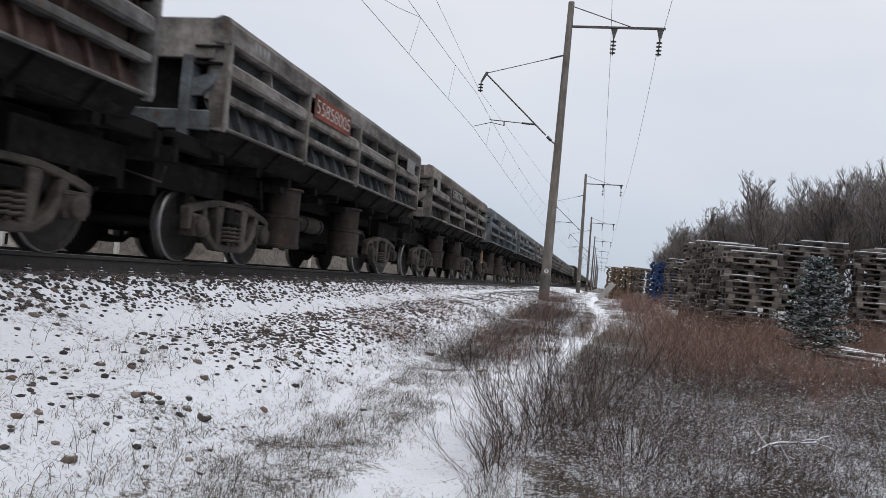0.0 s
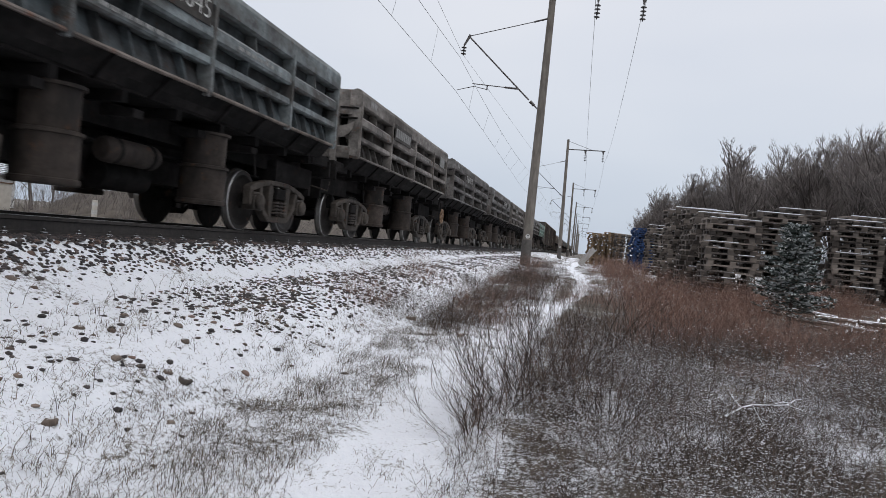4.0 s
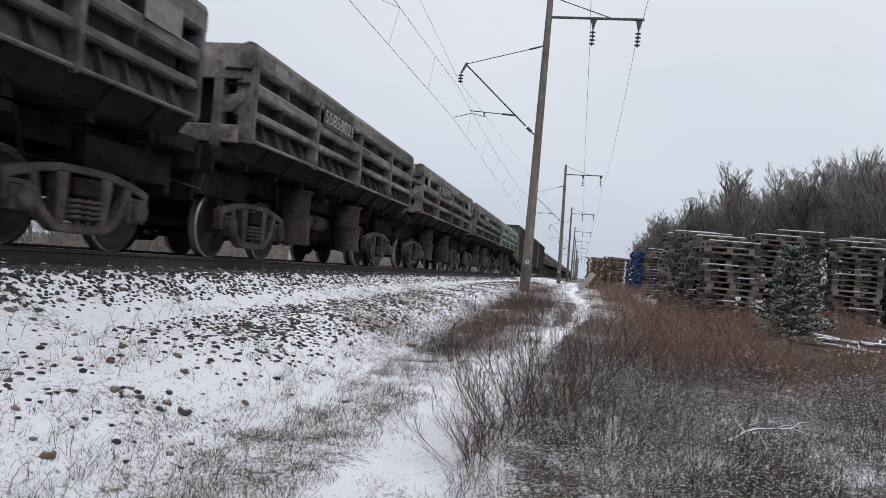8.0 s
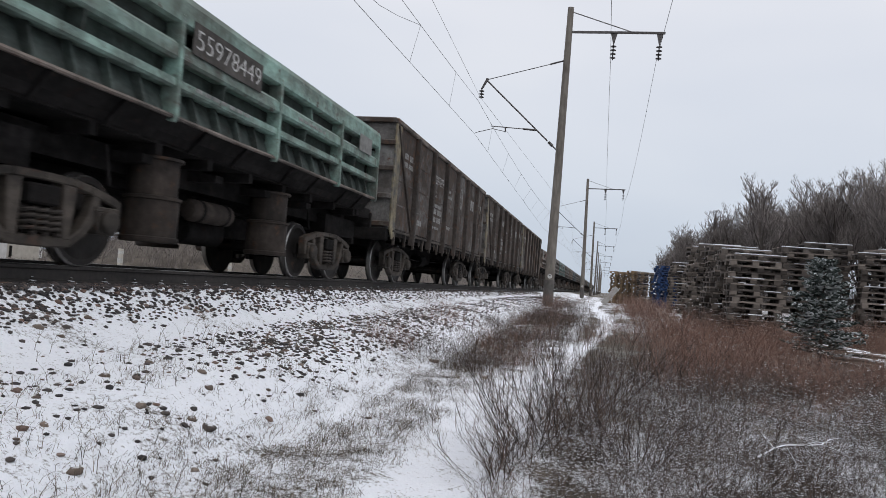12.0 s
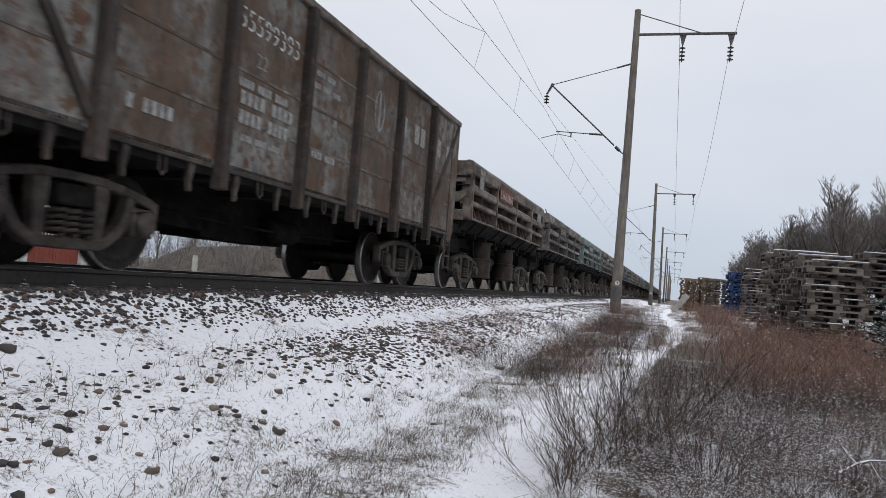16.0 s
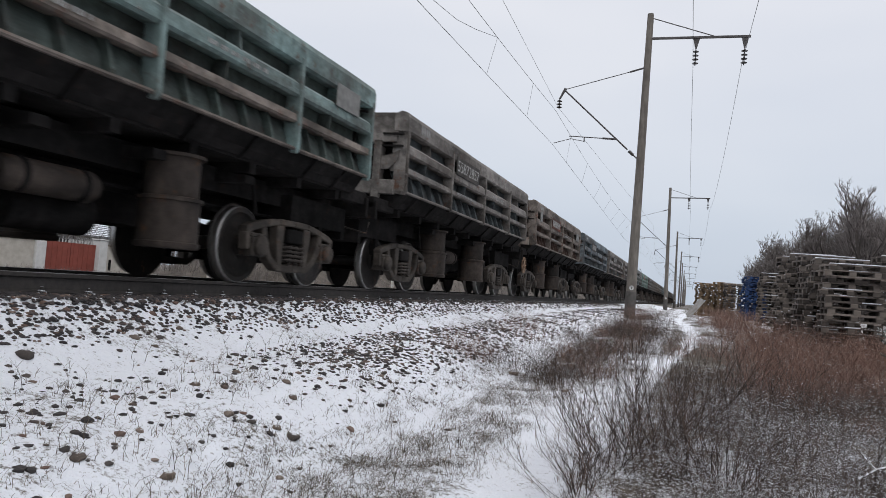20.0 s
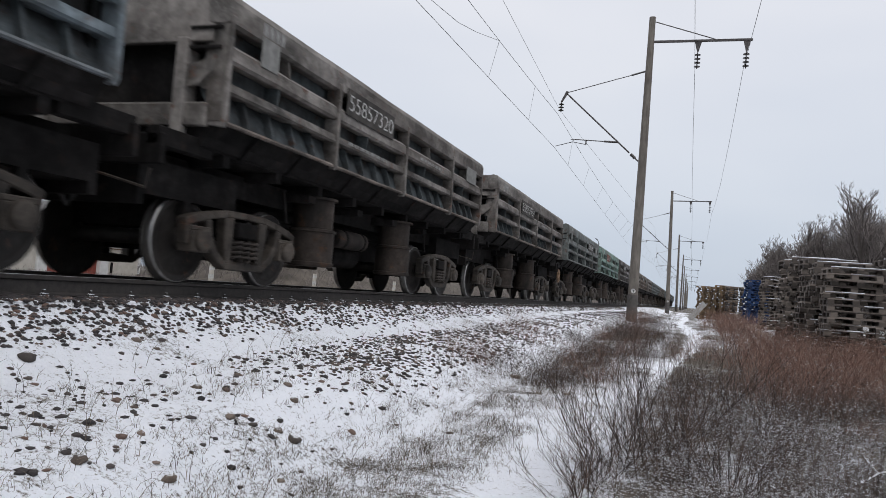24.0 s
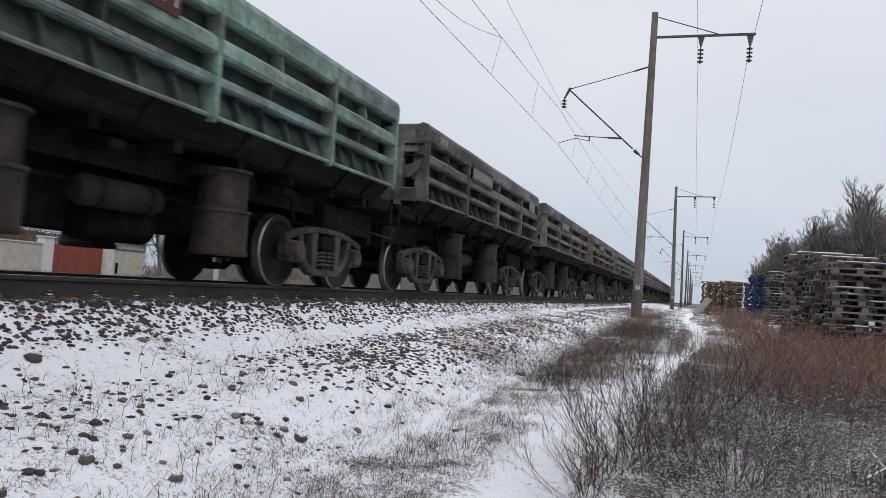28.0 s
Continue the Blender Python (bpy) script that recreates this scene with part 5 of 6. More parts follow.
    for i in range(7):
        spots.append((rnd.uniform(-0.2, 0.9), rnd.uniform(14, 22), rnd.uniform(0.3, 0.55)))
    for i, (x, y, s) in enumerate(spots):
        ob = new("dry_weed_clump", variants[i % 4 if x > -0.4 or i % 6 == 0 else 4 + i % 3])
        ob.matrix_basis = pose(x, y, ground_z(x, y), 0, 0, rnd.uniform(0, 360)) @ Matrix.Diagonal((s * 1.15, s * 1.15, s, 1))
        tagged(ob, "rust-brown clump of dry weed stems standing in thin snow", "dry weeds", "dry weed clumps")


build_shrubs()


def build_grass():
    """Dead grass, weeds and snow-flecked heath: past counting, so one object each."""
    rnd = random.Random(3)
    tw = Twigs()
    # tufts on the verge beside the path, thinner up the slope
    tufts = 0
    while tufts < 5200:
        y = 2.4 + 24 * rnd.random() ** 1.6
        x = rnd.uniform(-4.4, 0.0)
        patch = noise.noise(Vector((x * 1.3, y * 1.1, 4.0)))
        verge = smooth01(-3.0, -2.3, x) * (1 - 0.8 * smooth01(-1.0, -0.6, x))
        dens = 0.06 + 0.36 * max(0, patch) + verge * (0.62 + 0.5 * patch)
        if abs(x - path_x(y)) < path_half(y) + 0.1 * rnd.random():
            dens *= 0.06 + 0.5 * smooth01(7, 10, y)
        if -4.6 < x < -4.05 and y < 11:
            dens *= 0.15
        if rnd.random() > dens:
            continue
        tufts += 1
        z = ground_z(x, y)
        for b in range(rnd.randrange(5, 17)):
            h = rnd.uniform(0.018, 0.075) * (1.7 if rnd.random() < 0.08 else 1)
            a = rnd.uniform(0, 6.283)
            bx, by = x + rnd.gauss(0, 0.05), y + rnd.gauss(0, 0.05)
            tw.stem(stem_curve(rnd, bx, by, z - 0.008, h, rnd.uniform(0.1, 1.7), a, 2, 0.18), 0.0017, 0.0007)
    # lone taller weeds
    for i in range(330):
        y = 3 + 13 * rnd.random() ** 1.3
        x = rnd.uniform(-4.2, -1.6)
        branchy(tw, rnd, x, y, ground_z(x, y), rnd.uniform(0.07, 0.24), 0.5, rnd.uniform(0, 6.28), 0.0024, 6, 0.1, 3)
    # litter: stalks lying on the snow
    for i in range(4200):
        y = 2.8 + 9 * rnd.random() ** 1.3
        x = rnd.gauss(-2.05, 0.5) if rnd.random() < 0.6 else rnd.uniform(-3.6, 0.8)
        if abs(x - path_x(y)) < path_half(y) and rnd.random() < 0.62:
            continue
        a, l = rnd.uniform(0, 6.283), rnd.uniform(0.015, 0.09)
        z = ground_z(x, y) + 0.006
        x2, y2 = x + math.cos(a) * l, y + math.sin(a) * l
        tw.stem([(x, y, z), ((x + x2) / 2, (y + y2) / 2, z + 0.008), (x2, y2, ground_z(x2, y2) + 0.005)], 0.0018, 0.0009)
    # long runners reaching over the path
    for x, y, dx, dy in ((-0.55, 5.6, -0.75, 0.35), (-0.5, 5.9, -0.6, 0.75), (-0.6, 5.2, -0.5, 0.2), (-0.75, 6.6, -0.45, 0.3), (-0.45, 5.0, -0.55, -0.15)):
        pts = []
        for j in range(7):
            u = j / 6
            px, py = x + dx * u, y + dy * u + 0.05 * math.sin(u * 7)
            pts.append((px, py, ground_z(px, py) + 0.01 + 0.10 * math.sin(math.pi * u) * rnd.uniform(0.6, 1)))
        tw.stem(pts, 0.0042, 0.0015)
    tagged(new("dead_grass", tw.mesh("dead_grass", [M_STRAW, M_FLECK])), "sparse dead straw-brown grass poking out of the snow", "grass", "", "stuff")
    # the snow-flecked weeds
    tw = Twigs()
    n = 0
    while n < 17500:
        y = 3.3 + 10.2 * rnd.random() ** 0.95
        x = rnd.uniform(-0.75, 0.46 * y + 0.8)
        edge = noise.noise(Vector((x * 1.1, y * 1.1, 9.0))) * 0.5
        if x < -0.15 + edge and rnd.random() < 0.7:
            continue
        thin = noise.noise(Vector((x * 1.6, y * 1.3, 21.0)))
        if thin < -0.2 and rnd.random() < 0.75:
            continue
        n += 1
        low = smooth01(-0.8, 0.7, x)
        h = rnd.uniform(0.10, 0.36) * (0.35 + 0.65 * low) * (0.85 + 0.9 * (noise.noise(Vector((x * 0.8, y * 0.8, 2))) + 0.15))
        h = max(0.05, h) * (1.7 if rnd.random() < 0.04 else 1)
        z = ground_z(x, y)
        pts = stem_curve(rnd, x, y, z - 0.02, h, rnd.uniform(0.2, 1.6), rnd.uniform(0, 6.283), 2, 0.14)
        tw.stem(pts, 0.0022, 0.0009)
        white = 0.95 - 0.70 * smooth01(8.0, 12, y + 2.0 * edge) - 0.3 * (1 - smooth01(4.8, 6.4, y + edge))
        for k in range(5):
            px, py, pz = pts[rnd.randrange(1, 3)]
            a, l = rnd.uniform(0, 6.283), rnd.uniform(0.02, 0.09)
            e = (px + math.cos(a) * l, py + math.sin(a) * l, pz + rnd.uniform(-0.02, 0.06))
            tw.stem([(px, py, pz), e], 0.0015, 0.0008)
            if rnd.random() < white:
                tw.fleck(e, a + rnd.gauss(0, 0.5), rnd.uniform(0.005, 0.014), rnd.uniform(0.0017, 0.0042))
    # a few tall dead stalks
    for i in range(46):
        y = rnd.uniform(4.9, 9.0)
        x = rnd.uniform(0.1, 0.36 * y)
        branchy(tw, rnd, x, y, ground_z(x, y), rnd.uniform(0.35, 0.75), rnd.uniform(0.1, 0.5), rnd.uniform(0, 6.28), 0.0036, 6, 0.05, 5)
    tagged(new("snowy_weeds", tw.mesh("snowy_weeds", [M_HEATH, M_FLECK])), "low grey-brown weeds with snow flecks on their seed heads", "weeds", "", "stuff")


build_grass()


def build_fallen_branch():
    """A crooked dead branch caught in the weeds, white with snow."""
    x0, y0 = 1.45, 6.25
    branch = thing("fallen_branch", "crooked dead branch covered with snow among the weeds", "branch", at=pose(x0, y0, ground_z(x0, y0) + 0.24))
    main = [(-0.20, -0.02, -0.08), (-0.09, 0.0, 0.0), (0.0, 0.03, 0.03), (0.12, 0.0, 0.05), (0.26, 0.05, 0.06), (0.40, 0.04, 0.03)]
    part("limb", Geo().tube(main, 0.011, 6, 0.004), M_SNOWTWIG, branch)
    for a, b, c in ((1, (-0.16, 0.05, 0.08), (-0.22, 0.02, 0.13)), (2, (0.05, 0.02, -0.05), (0.10, -0.02, -0.13)), (3, (0.20, -0.03, 0.09), (0.30, -0.05, 0.10)), (3, (0.16, 0.06, 0.0), (0.25, 0.08, -0.05)), (4, (0.33, 0.10, 0.10), (0.42, 0.12, 0.12))):
        part("twig", Geo().tube([main[a], b, c], 0.007, 5, 0.003), M_SNOWTWIG, branch)


M_SNOWTWIG = snowy("snow_covered_twig", ((0.0, (0.06, 0.05, 0.042)), (1.0, (0.12, 0.10, 0.085))), 0.9, 0.36, True, 14)
build_fallen_branch()


def build_stones():
    rnd = np.random.RandomState(8)
    ico = [(0, 0, 1)] + [(0.894 * math.cos(a), 0.894 * math.sin(a), 0.447) for a in [i * 1.2566 for i in range(5)]] \
        + [(0.894 * math.cos(a + 0.628), 0.894 * math.sin(a + 0.628), -0.447) for a in [i * 1.2566 for i in range(5)]] + [(0, 0, -1)]
    tri = [(0, 1 + i, 1 + (i + 1) % 5) for i in range(5)] + [(1 + i, 6 + i, 1 + (i + 1) % 5) for i in range(5)] \
        + [(6 + i, 6 + (i + 1) % 5, 1 + (i + 1) % 5) for i in range(5)] + [(11, 6 + (i + 1) % 5, 6 + i) for i in range(5)]
    ico = np.array(ico)
    vs, fs, n = [], [], 0
    count = 0
    while count < 15500:
        y = 1.8 + 55 * rnd.rand() ** 1.9 if rnd.rand() > 0.06 else rnd.uniform(-8, 1.8)
        x = -5.5 + 3.4 * rnd.rand() ** 1.1
        band = (0.40 + 0.30 * smooth01(-5.3, -4.95, x)) * (1 - smooth01(-4.68, -4.38, x)) + 0.62 * smooth01(-4.25, -3.95, x) * (1 - smooth01(-3.1, -2.5, x)) * (0.08 + 1.0 * smooth01(5.4, 8.4, y)) + 0.03
        band *= 1 - 0.45 * smooth01(11, 20, y)
        patch = noise.noise(Vector((x * 1.3, y * 0.9, 5.0))) * 1.0
        if rnd.rand() > min(1.0, band + patch * band * 0.75) * (1.0 if x < -4.4 else 0.72):
            continue
        if x > -2.4 and rnd.rand() < 0.9:
            continue
        s = rnd.uniform(0.011, 0.028) * (1.5 if rnd.rand() < 0.06 else 1.0)
        s *= 1 + 0.25 * smooth01(12, 45, y)
        p = ico * (1 + rnd.uniform(-0.22, 0.22, (12, 1))) * np.array([s * rnd.uniform(1.0, 1.7), s * rnd.uniform(0.8, 1.2), s * rnd.uniform(0.45, 0.8)])
        a = rnd.uniform(0, 6.28)
        c, d = math.cos(a), math.sin(a)
        p = np.stack([p[:, 0] * c - p[:, 1] * d, p[:, 0] * d + p[:, 1] * c, p[:, 2]], 1) + np.array([x, y, ground_z(x, y) + s * 0.05])
        vs += p.tolist()
        fs += [(i + n, j + n, k + n) for i, j, k in tri]
        n += 12
        count += 1
    me = bpy.data.meshes.new("ballast_stones")
    me.from_pydata(vs, [], fs)
    me.materials.append(M_STONE)
    me.update()
    tagged(new("ballast_stones", me), "dark broken ballast stones half sunk in thin snow", "gravel", "", "stuff")
    # larger stones that can be told apart
    big = [(-2.64, 4.80, 0.060), (-2.74, 4.76, 0.042), (-4.48, 5.27, 0.055), (-3.24, 6.96, 0.05), (-4.34, 5.37, 0.035), (-2.97, 4.49, 0.045), (-2.84, 4.58, 0.035), (-4.47, 6.52, 0.04), (-4.57, 5.97, 0.045),
           (-4.65, 7.73, 0.05), (-4.81, 6.0, 0.042), (-2.98, 5.39, 0.045), (-3.5, 4.81, 0.04), (-2.42, 4.29, 0.035), (-2.68, 3.52, 0.045), (-2.40, 10.84, 0.09), (-1.46, 9.81, 0.06), (-2.82, 4.91, 0.035),
           (-3.56, 5.45, 0.035), (-3.0, 7.32, 0.04), (-3.2, 5.65, 0.045), (-4.36, 4.05, 0.075), (-2.96, 3.15, 0.05), (-2.04, 6.65, 0.035)]
    r2 = random.Random(4)
    for x, y, s in big:
        bm = bmesh.new()
        bmesh.ops.create_icosphere(bm, subdivisions=2, radius=s)
        o = Vector((r2.random() * 9, 0, 0))
        for v in bm.verts:
            k = 1 + 0.6 * noise.noise(v.co / s * 1.1 + o)
            v.co = Vector((v.co.x * k * 1.15, v.co.y * k * 0.9, v.co.z * k * 0.60)) * 0.82
        me = bpy.data.meshes.new("stone")
        bm.to_mesh(me)
        bm.free()
        me.materials.append(M_BOULDER)
        me.polygons.foreach_set("use_smooth", [True] * len(me.polygons))
        ob = new("stone", me)
        ob.matrix_basis = pose(x, y, ground_z(x, y) + s * 0.12, 0, 0, r2.uniform(0, 360))
        tagged(ob, "rounded brown field stone lying in the snow", "stone", "loose stones on the bank")


build_stones()

# ---- pallet yard ----
M_WOOD = snowy("weathered_grey_wood", ((0.0, (0.060, 0.050, 0.044)), (0.5, (0.125, 0.104, 0.090)), (1.0, (0.25, 0.212, 0.182))), 0.5, 0.5, True, 2.0)
M_WOODNEW = snowy("yellow_brown_wood", ((0.0, (0.13, 0.09, 0.055)), (1.0, (0.25, 0.17, 0.10))), 0.1, 0.75, True, 2.0)
M_WOODBLUE = snowy("blue_painted_wood", ((0.0, (0.013, 0.030, 0.080)), (1.0, (0.024, 0.058, 0.155))), 0.1, 0.72, True, 2.0)


# darker copy of the grey wood: gap shade painted onto runners and blocks
M_WOODSHADE = snowy("shaded_gap_wood", ((0.0, (0.034, 0.028, 0.024)), (0.5, (0.075, 0.063, 0.054)), (1.0, (0.17, 0.145, 0.124))), 0.3, 0.6, True, 2.0)


DECK = ((-0.3275, 0.145), (-0.15, 0.10), (0.0, 0.145), (0.15, 0.10), (0.3275, 0.145))


def pallet_meshes(mat):
    """Euro pallet 1.2 x 0.8: deck boards along x on three bearers, and three runners with their blocks; also the whole as one mesh for far stacks."""
    boards = {w: Geo().box(-0.6, 0.6, -w / 2, w / 2, 0.122, 0.144).mesh("deck_board", mat) for w in (0.145, 0.10)}
    bearer = Geo().box(-0.0725, 0.0725, -0.4, 0.4, 0.10, 0.122).mesh("bearer", mat)
    dark = M_WOODSHADE if mat is M_WOOD else mat
    g, far = Geo(), Geo()
    g.box(-0.6, 0.6, -0.05, 0.05, 0.0, 0.024)
    for x in (-0.6, -0.0725, 0.455):
        g.box(x, x + 0.145, -0.06, 0.06, 0.022, 0.10)
    for y, w in DECK:
        far.box(-0.6, 0.6, y - w / 2, y + w / 2, 0.122, 0.144)
    for x in (-0.6, -0.0725, 0.455):
        far.box(x, x + 0.145, -0.4, 0.4, 0.10, 0.122)
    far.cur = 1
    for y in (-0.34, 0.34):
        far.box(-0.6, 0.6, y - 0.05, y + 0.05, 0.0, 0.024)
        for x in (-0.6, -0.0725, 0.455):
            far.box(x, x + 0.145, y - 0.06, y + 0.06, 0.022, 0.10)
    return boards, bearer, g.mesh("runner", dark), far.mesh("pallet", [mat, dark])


def build_pallets():
    rnd = random.Random(21)
    kinds = {"grey": (pallet_meshes(M_WOOD), "weathered grey wooden pallet in a stack, snow on its edges"),
             "new": (pallet_meshes(M_WOODNEW), "yellow-brown wooden pallet in a stack"),
             "blue": (pallet_meshes(M_WOODBLUE), "blue painted wooden pallet in a stack")}
    # x and y of the middle, layers, kind, turn
    stacks = [(3.38, 19.4, 15, "grey", 4), (3.3, 20.7, 16, "grey", -3), (3.25, 22.2, 17, "grey", 5), (3.2, 24.2, 18, "grey", -4), (3.2, 26.4, 18, "grey", 3),
              (4.95, 21.6, 17, "grey", 3), (5.8, 22.6, 18, "grey", -3), (6.95, 21.4, 16, "grey", -4), (7.7, 23.0, 17, "grey", 3), (8.7, 22.2, 17, "grey", 2),
              (3.5, 38.0, 17, "grey", 5), (3.45, 39.4, 16, "grey", 86), (3.55, 50.0, 19, "blue", 25), (3.85, 51.5, 18, "blue", -26), (4.9, 49.3, 19, "grey", -4), (2.9, 60.5, 18, "grey", 4), (0.9, 62.5, 18, "new", 27), (1.2, 64.0, 18, "new", -24), (2.3, 62.9, 19, "new", 22), (2.6, 64.4, 19, "new", -28), (3.9, 62.0, 18, "grey", 0)]
    for sx, sy, n, kind, turn in stacks:
        (boards, bearer, runner, whole), label = kinds[kind]
        near = sy < 22.5
        sx += 0.12 + 0.10 * smooth01(25, 45, sy)
        z = ground_z(sx, sy) - 0.01
        for i in range(n):
            ob = new("pallet", None if near else whole)
            tagged(ob, label, "pallet", "stacked pallets")
            jx, jy = rnd.gauss(0, 0.055), rnd.gauss(0, 0.045)
            tip = 4 * (i / n) if i > n - 3 else 0
            ob.matrix_basis = pose(sx + jx, sy + jy, z + i * 0.1445, 0, rnd.gauss(0, 0.15), turn + rnd.gauss(0, 3.4) + tip)
            if near:
                for y, w in DECK:
                    part("deck_board", boards[w], None, ob, at=pose(0, y + rnd.gauss(0, 0.004), 0, 0, 0, rnd.gauss(0, 0.4)))
                for x in (-0.5275, 0.0, 0.5275):
                    part("bearer", bearer, None, ob, at=pose(x, 0, 0))
                for y in (-0.34, 0.0, 0.34):
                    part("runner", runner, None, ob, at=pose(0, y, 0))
            if (rnd.random() < 0.55 or i == n - 1) and kind == "grey":
                a, b = sorted((rnd.uniform(-0.6, 0.2), rnd.uniform(0.0, 0.6)))
                if i == n - 1:
                    a, b = -0.6, 0.6
                g = Geo().prism([(-0.405, 0.140), (-0.30, 0.144), (-0.30, 0.157), (-0.37, 0.163), (-0.41, 0.152)], "x", a, b)
                part("snow_ridge", g, M_FLECK, ob, "thin ridge of snow")
    # snow-covered poles lying beside the stacks
    for i, (x, y, l, a) in enumerate(((4.9, 15.2, 1.5, 84), (5.2, 15.6, 1.3, 96), (5.9, 14.6, 1.9, 100), (6.3, 15.4, 1.2, 80), (4.6, 16.0, 1.0, 70))):
        g = Geo().tube([(-l / 2, 0, 0), (0, 0, 0.02), (l / 2, 0, 0)], 0.045, 8, 0.035)
        ob = part("wooden_pole", g, M_LOG, None, smooth=True)
        ob.matrix_basis = pose(x, y, ground_z(x, y) + 0.10 + 0.03 * i, 0, 3, a - 90)
        tagged(ob, "snow-covered wooden pole lying on a heap", "log", "poles on the heap")
    heap = Geo()
    for i in range(46):
        x, y = rnd.uniform(4.3, 6.6), rnd.uniform(14.4, 16.2)
        heap.bar((x, y, ground_z(x, y) - 0.02), (x + rnd.uniform(-0.5, 0.5), y + rnd.uniform(-0.3, 0.3), ground_z(x, y) + rnd.uniform(0.05, 0.2)), 0.04)
    tagged(part("brushwood_heap", heap, M_LOG), "heap of snowy broken boards and sticks", "wood heap", "", "stuff")
    # board leaning at the far stacks
    ob = part("leaning_board", Geo().box(-0.2, 0.2, -0.02, 0.02, 0, 1.6), M_PALEBOARD, bevel=0.005)
    ob.matrix_basis = pose(-0.05, 57.0, ground_z(0, 57) - 0.03, 0, 38, 0)
    tagged(ob, "grey weathered board leaning at the far pallet stack", "board")


M_PALEBOARD = plain("pale_weathered_board", (0.26, 0.25, 0.235), (0.42, 0.41, 0.39), 4, 0.85, 0, 0.2, 0.01, (6, 1, 0.6))
M_LOG = snowy("snowy_log", ((0.0, (0.06, 0.05, 0.042)), (1.0, (0.13, 0.11, 0.09))), 0.6, 0.5, True, 3)
build_pallets()


def build_fir():
    """Small young fir with snow on its needles."""
    rnd = random.Random(2)
    x0, y0 = 3.95, 15.0
    z0 = ground_z(x0, y0)
    fir = thing("young_fir_tree", "small dark green fir tree dusted with snow before the pallets", "fir tree", at=pose(x0, y0, z0))
    part("trunk", Geo().tube([(0, 0, -0.1), (0.02, 0, 1.0), (0, 0.02, 2.05)], 0.045, 8, 0.008), M_BARK, fir, smooth=True)
    v, f = [], []
    wood = Twigs()
    for i in range(130):
        t = (i / 130) ** 0.9
        z = 0.25 + 1.75 * t
        l = (0.74 * (1 - t) ** 0.55 + 0.06) * rnd.uniform(0.6, 1.15)
        a = i * 2.4 + rnd.uniform(-0.3, 0.3)
        rise = rnd.uniform(0.0, 0.35)
        ca, sa = math.cos(a), math.sin(a)
        wood.stem([(0, 0, z), (ca * l, sa * l, z + rise * l)], 0.008, 0.003)
        for k in range(14):
            u = 0.18 + 0.82 * k / 13
            bx, by, bz = ca * l * u, sa * l * u, z + rise * l * u
            for s in (-1, 1):
                w = (0.16 * (1.1 - u) + 0.045) * rnd.uniform(0.7, 1.2)
                b = a + s * rnd.uniform(0.7, 1.1)
                tx, ty, tz = bx + math.cos(b) * w, by + math.sin(b) * w, bz + rnd.uniform(-0.03, 0.05)
                px, py = -math.sin(b) * 0.016, math.cos(b) * 0.016
                n = len(v)
                v += [(bx, by, bz), ((bx + tx) / 2 + px, (by + ty) / 2 + py, (bz + tz) / 2 + 0.012), (tx, ty, tz), ((bx + tx) / 2 - px, (by + ty) / 2 - py, (bz + tz) / 2 + 0.012), ((bx + tx) / 2, (by + ty) / 2, (bz + tz) / 2 - 0.02)]
                f += [(n, n + 1, n + 3), (n + 1, n + 2, n + 3), (n, n + 4, n + 1), (n + 1, n + 4, n + 2), (n, n + 3, n + 4), (n + 3, n + 2, n + 4)]
    me = bpy.data.meshes.new("crown")
    me.from_pydata(v, [], f)
    me.materials.append(M_NEEDLE)
    part("crown", me, None, fir, "dark green snow-dusted needle sprays")
    part("branch_mass", wood.mesh("branch_mass", [M_BARK, M_BARK]), None, fir)


M_NEEDLE = per_island("fir_needles", ((0.0, (0.026, 0.038, 0.034)), (0.40, (0.070, 0.088, 0.080)), (0.6, (0.23, 0.255, 0.25)), (1.0, (0.66, 0.69, 0.71))))
build_fir()


# ---- bare wood on the field side and gardens behind the track ----
def tree_meshes(seed, h):
    """A bare field tree: a trunk that stays whole, limbs that rise steeply, and a rounded crown of fine twigs."""
    rnd = random.Random(seed)
    trunk, crown = Twigs(), Twigs()

    def grow(p, d, l, r, level):
        k = (5, 4, 3, 2, 1)[level]
        pts, q, w = [tuple(p)], Vector(p), Vector(d).normalized()
        for j in range(k):
            w = (w + Vector((rnd.gauss(0, 0.12), rnd.gauss(0, 0.12), 0.02 if level == 0 else 0.14))).normalized()
            q = q + w * (l / k)
            pts.append(tuple(q))
        (trunk if level < 2 else crown).stem(pts, max(r, 0.011), max(r * 0.45, 0.007))
        if level >= 4:
            return
        for c in range((14, 7, 6, 6)[level]):
            u = rnd.uniform(0.22 if level == 0 else 0.25, 1.0) ** 0.8
            j = min(k - 1, int(u * k))
            at = Vector(pts[j]).lerp(Vector(pts[j + 1]), u * k - j)
            a = c * 2.4 + rnd.uniform(-0.5, 0.5)
            tilt = rnd.uniform(0.45, 1.0) if level else rnd.uniform(0.5, 1.05) * (1.15 - 0.6 * u)
            side = Vector((math.cos(a), math.sin(a), 0.15))
            nd = w * math.cos(tilt) + side * math.sin(tilt)
            ln = h * 0.42 * (1.05 - 0.45 * u) if level == 0 else l * rnd.uniform(0.34, 0.52)
            grow(at, nd, ln * rnd.uniform(0.8, 1.15), r * (0.42 if level == 0 else 0.5), level + 1)
    grow((0, 0, -0.3), (rnd.gauss(0, 0.04), rnd.gauss(0, 0.04), 1), h * 0.66, h * 0.016, 0)
    return trunk.mesh("trunk", [M_BARK, M_BARK]), crown.mesh("crown", [M_BRANCH, M_BRANCH])


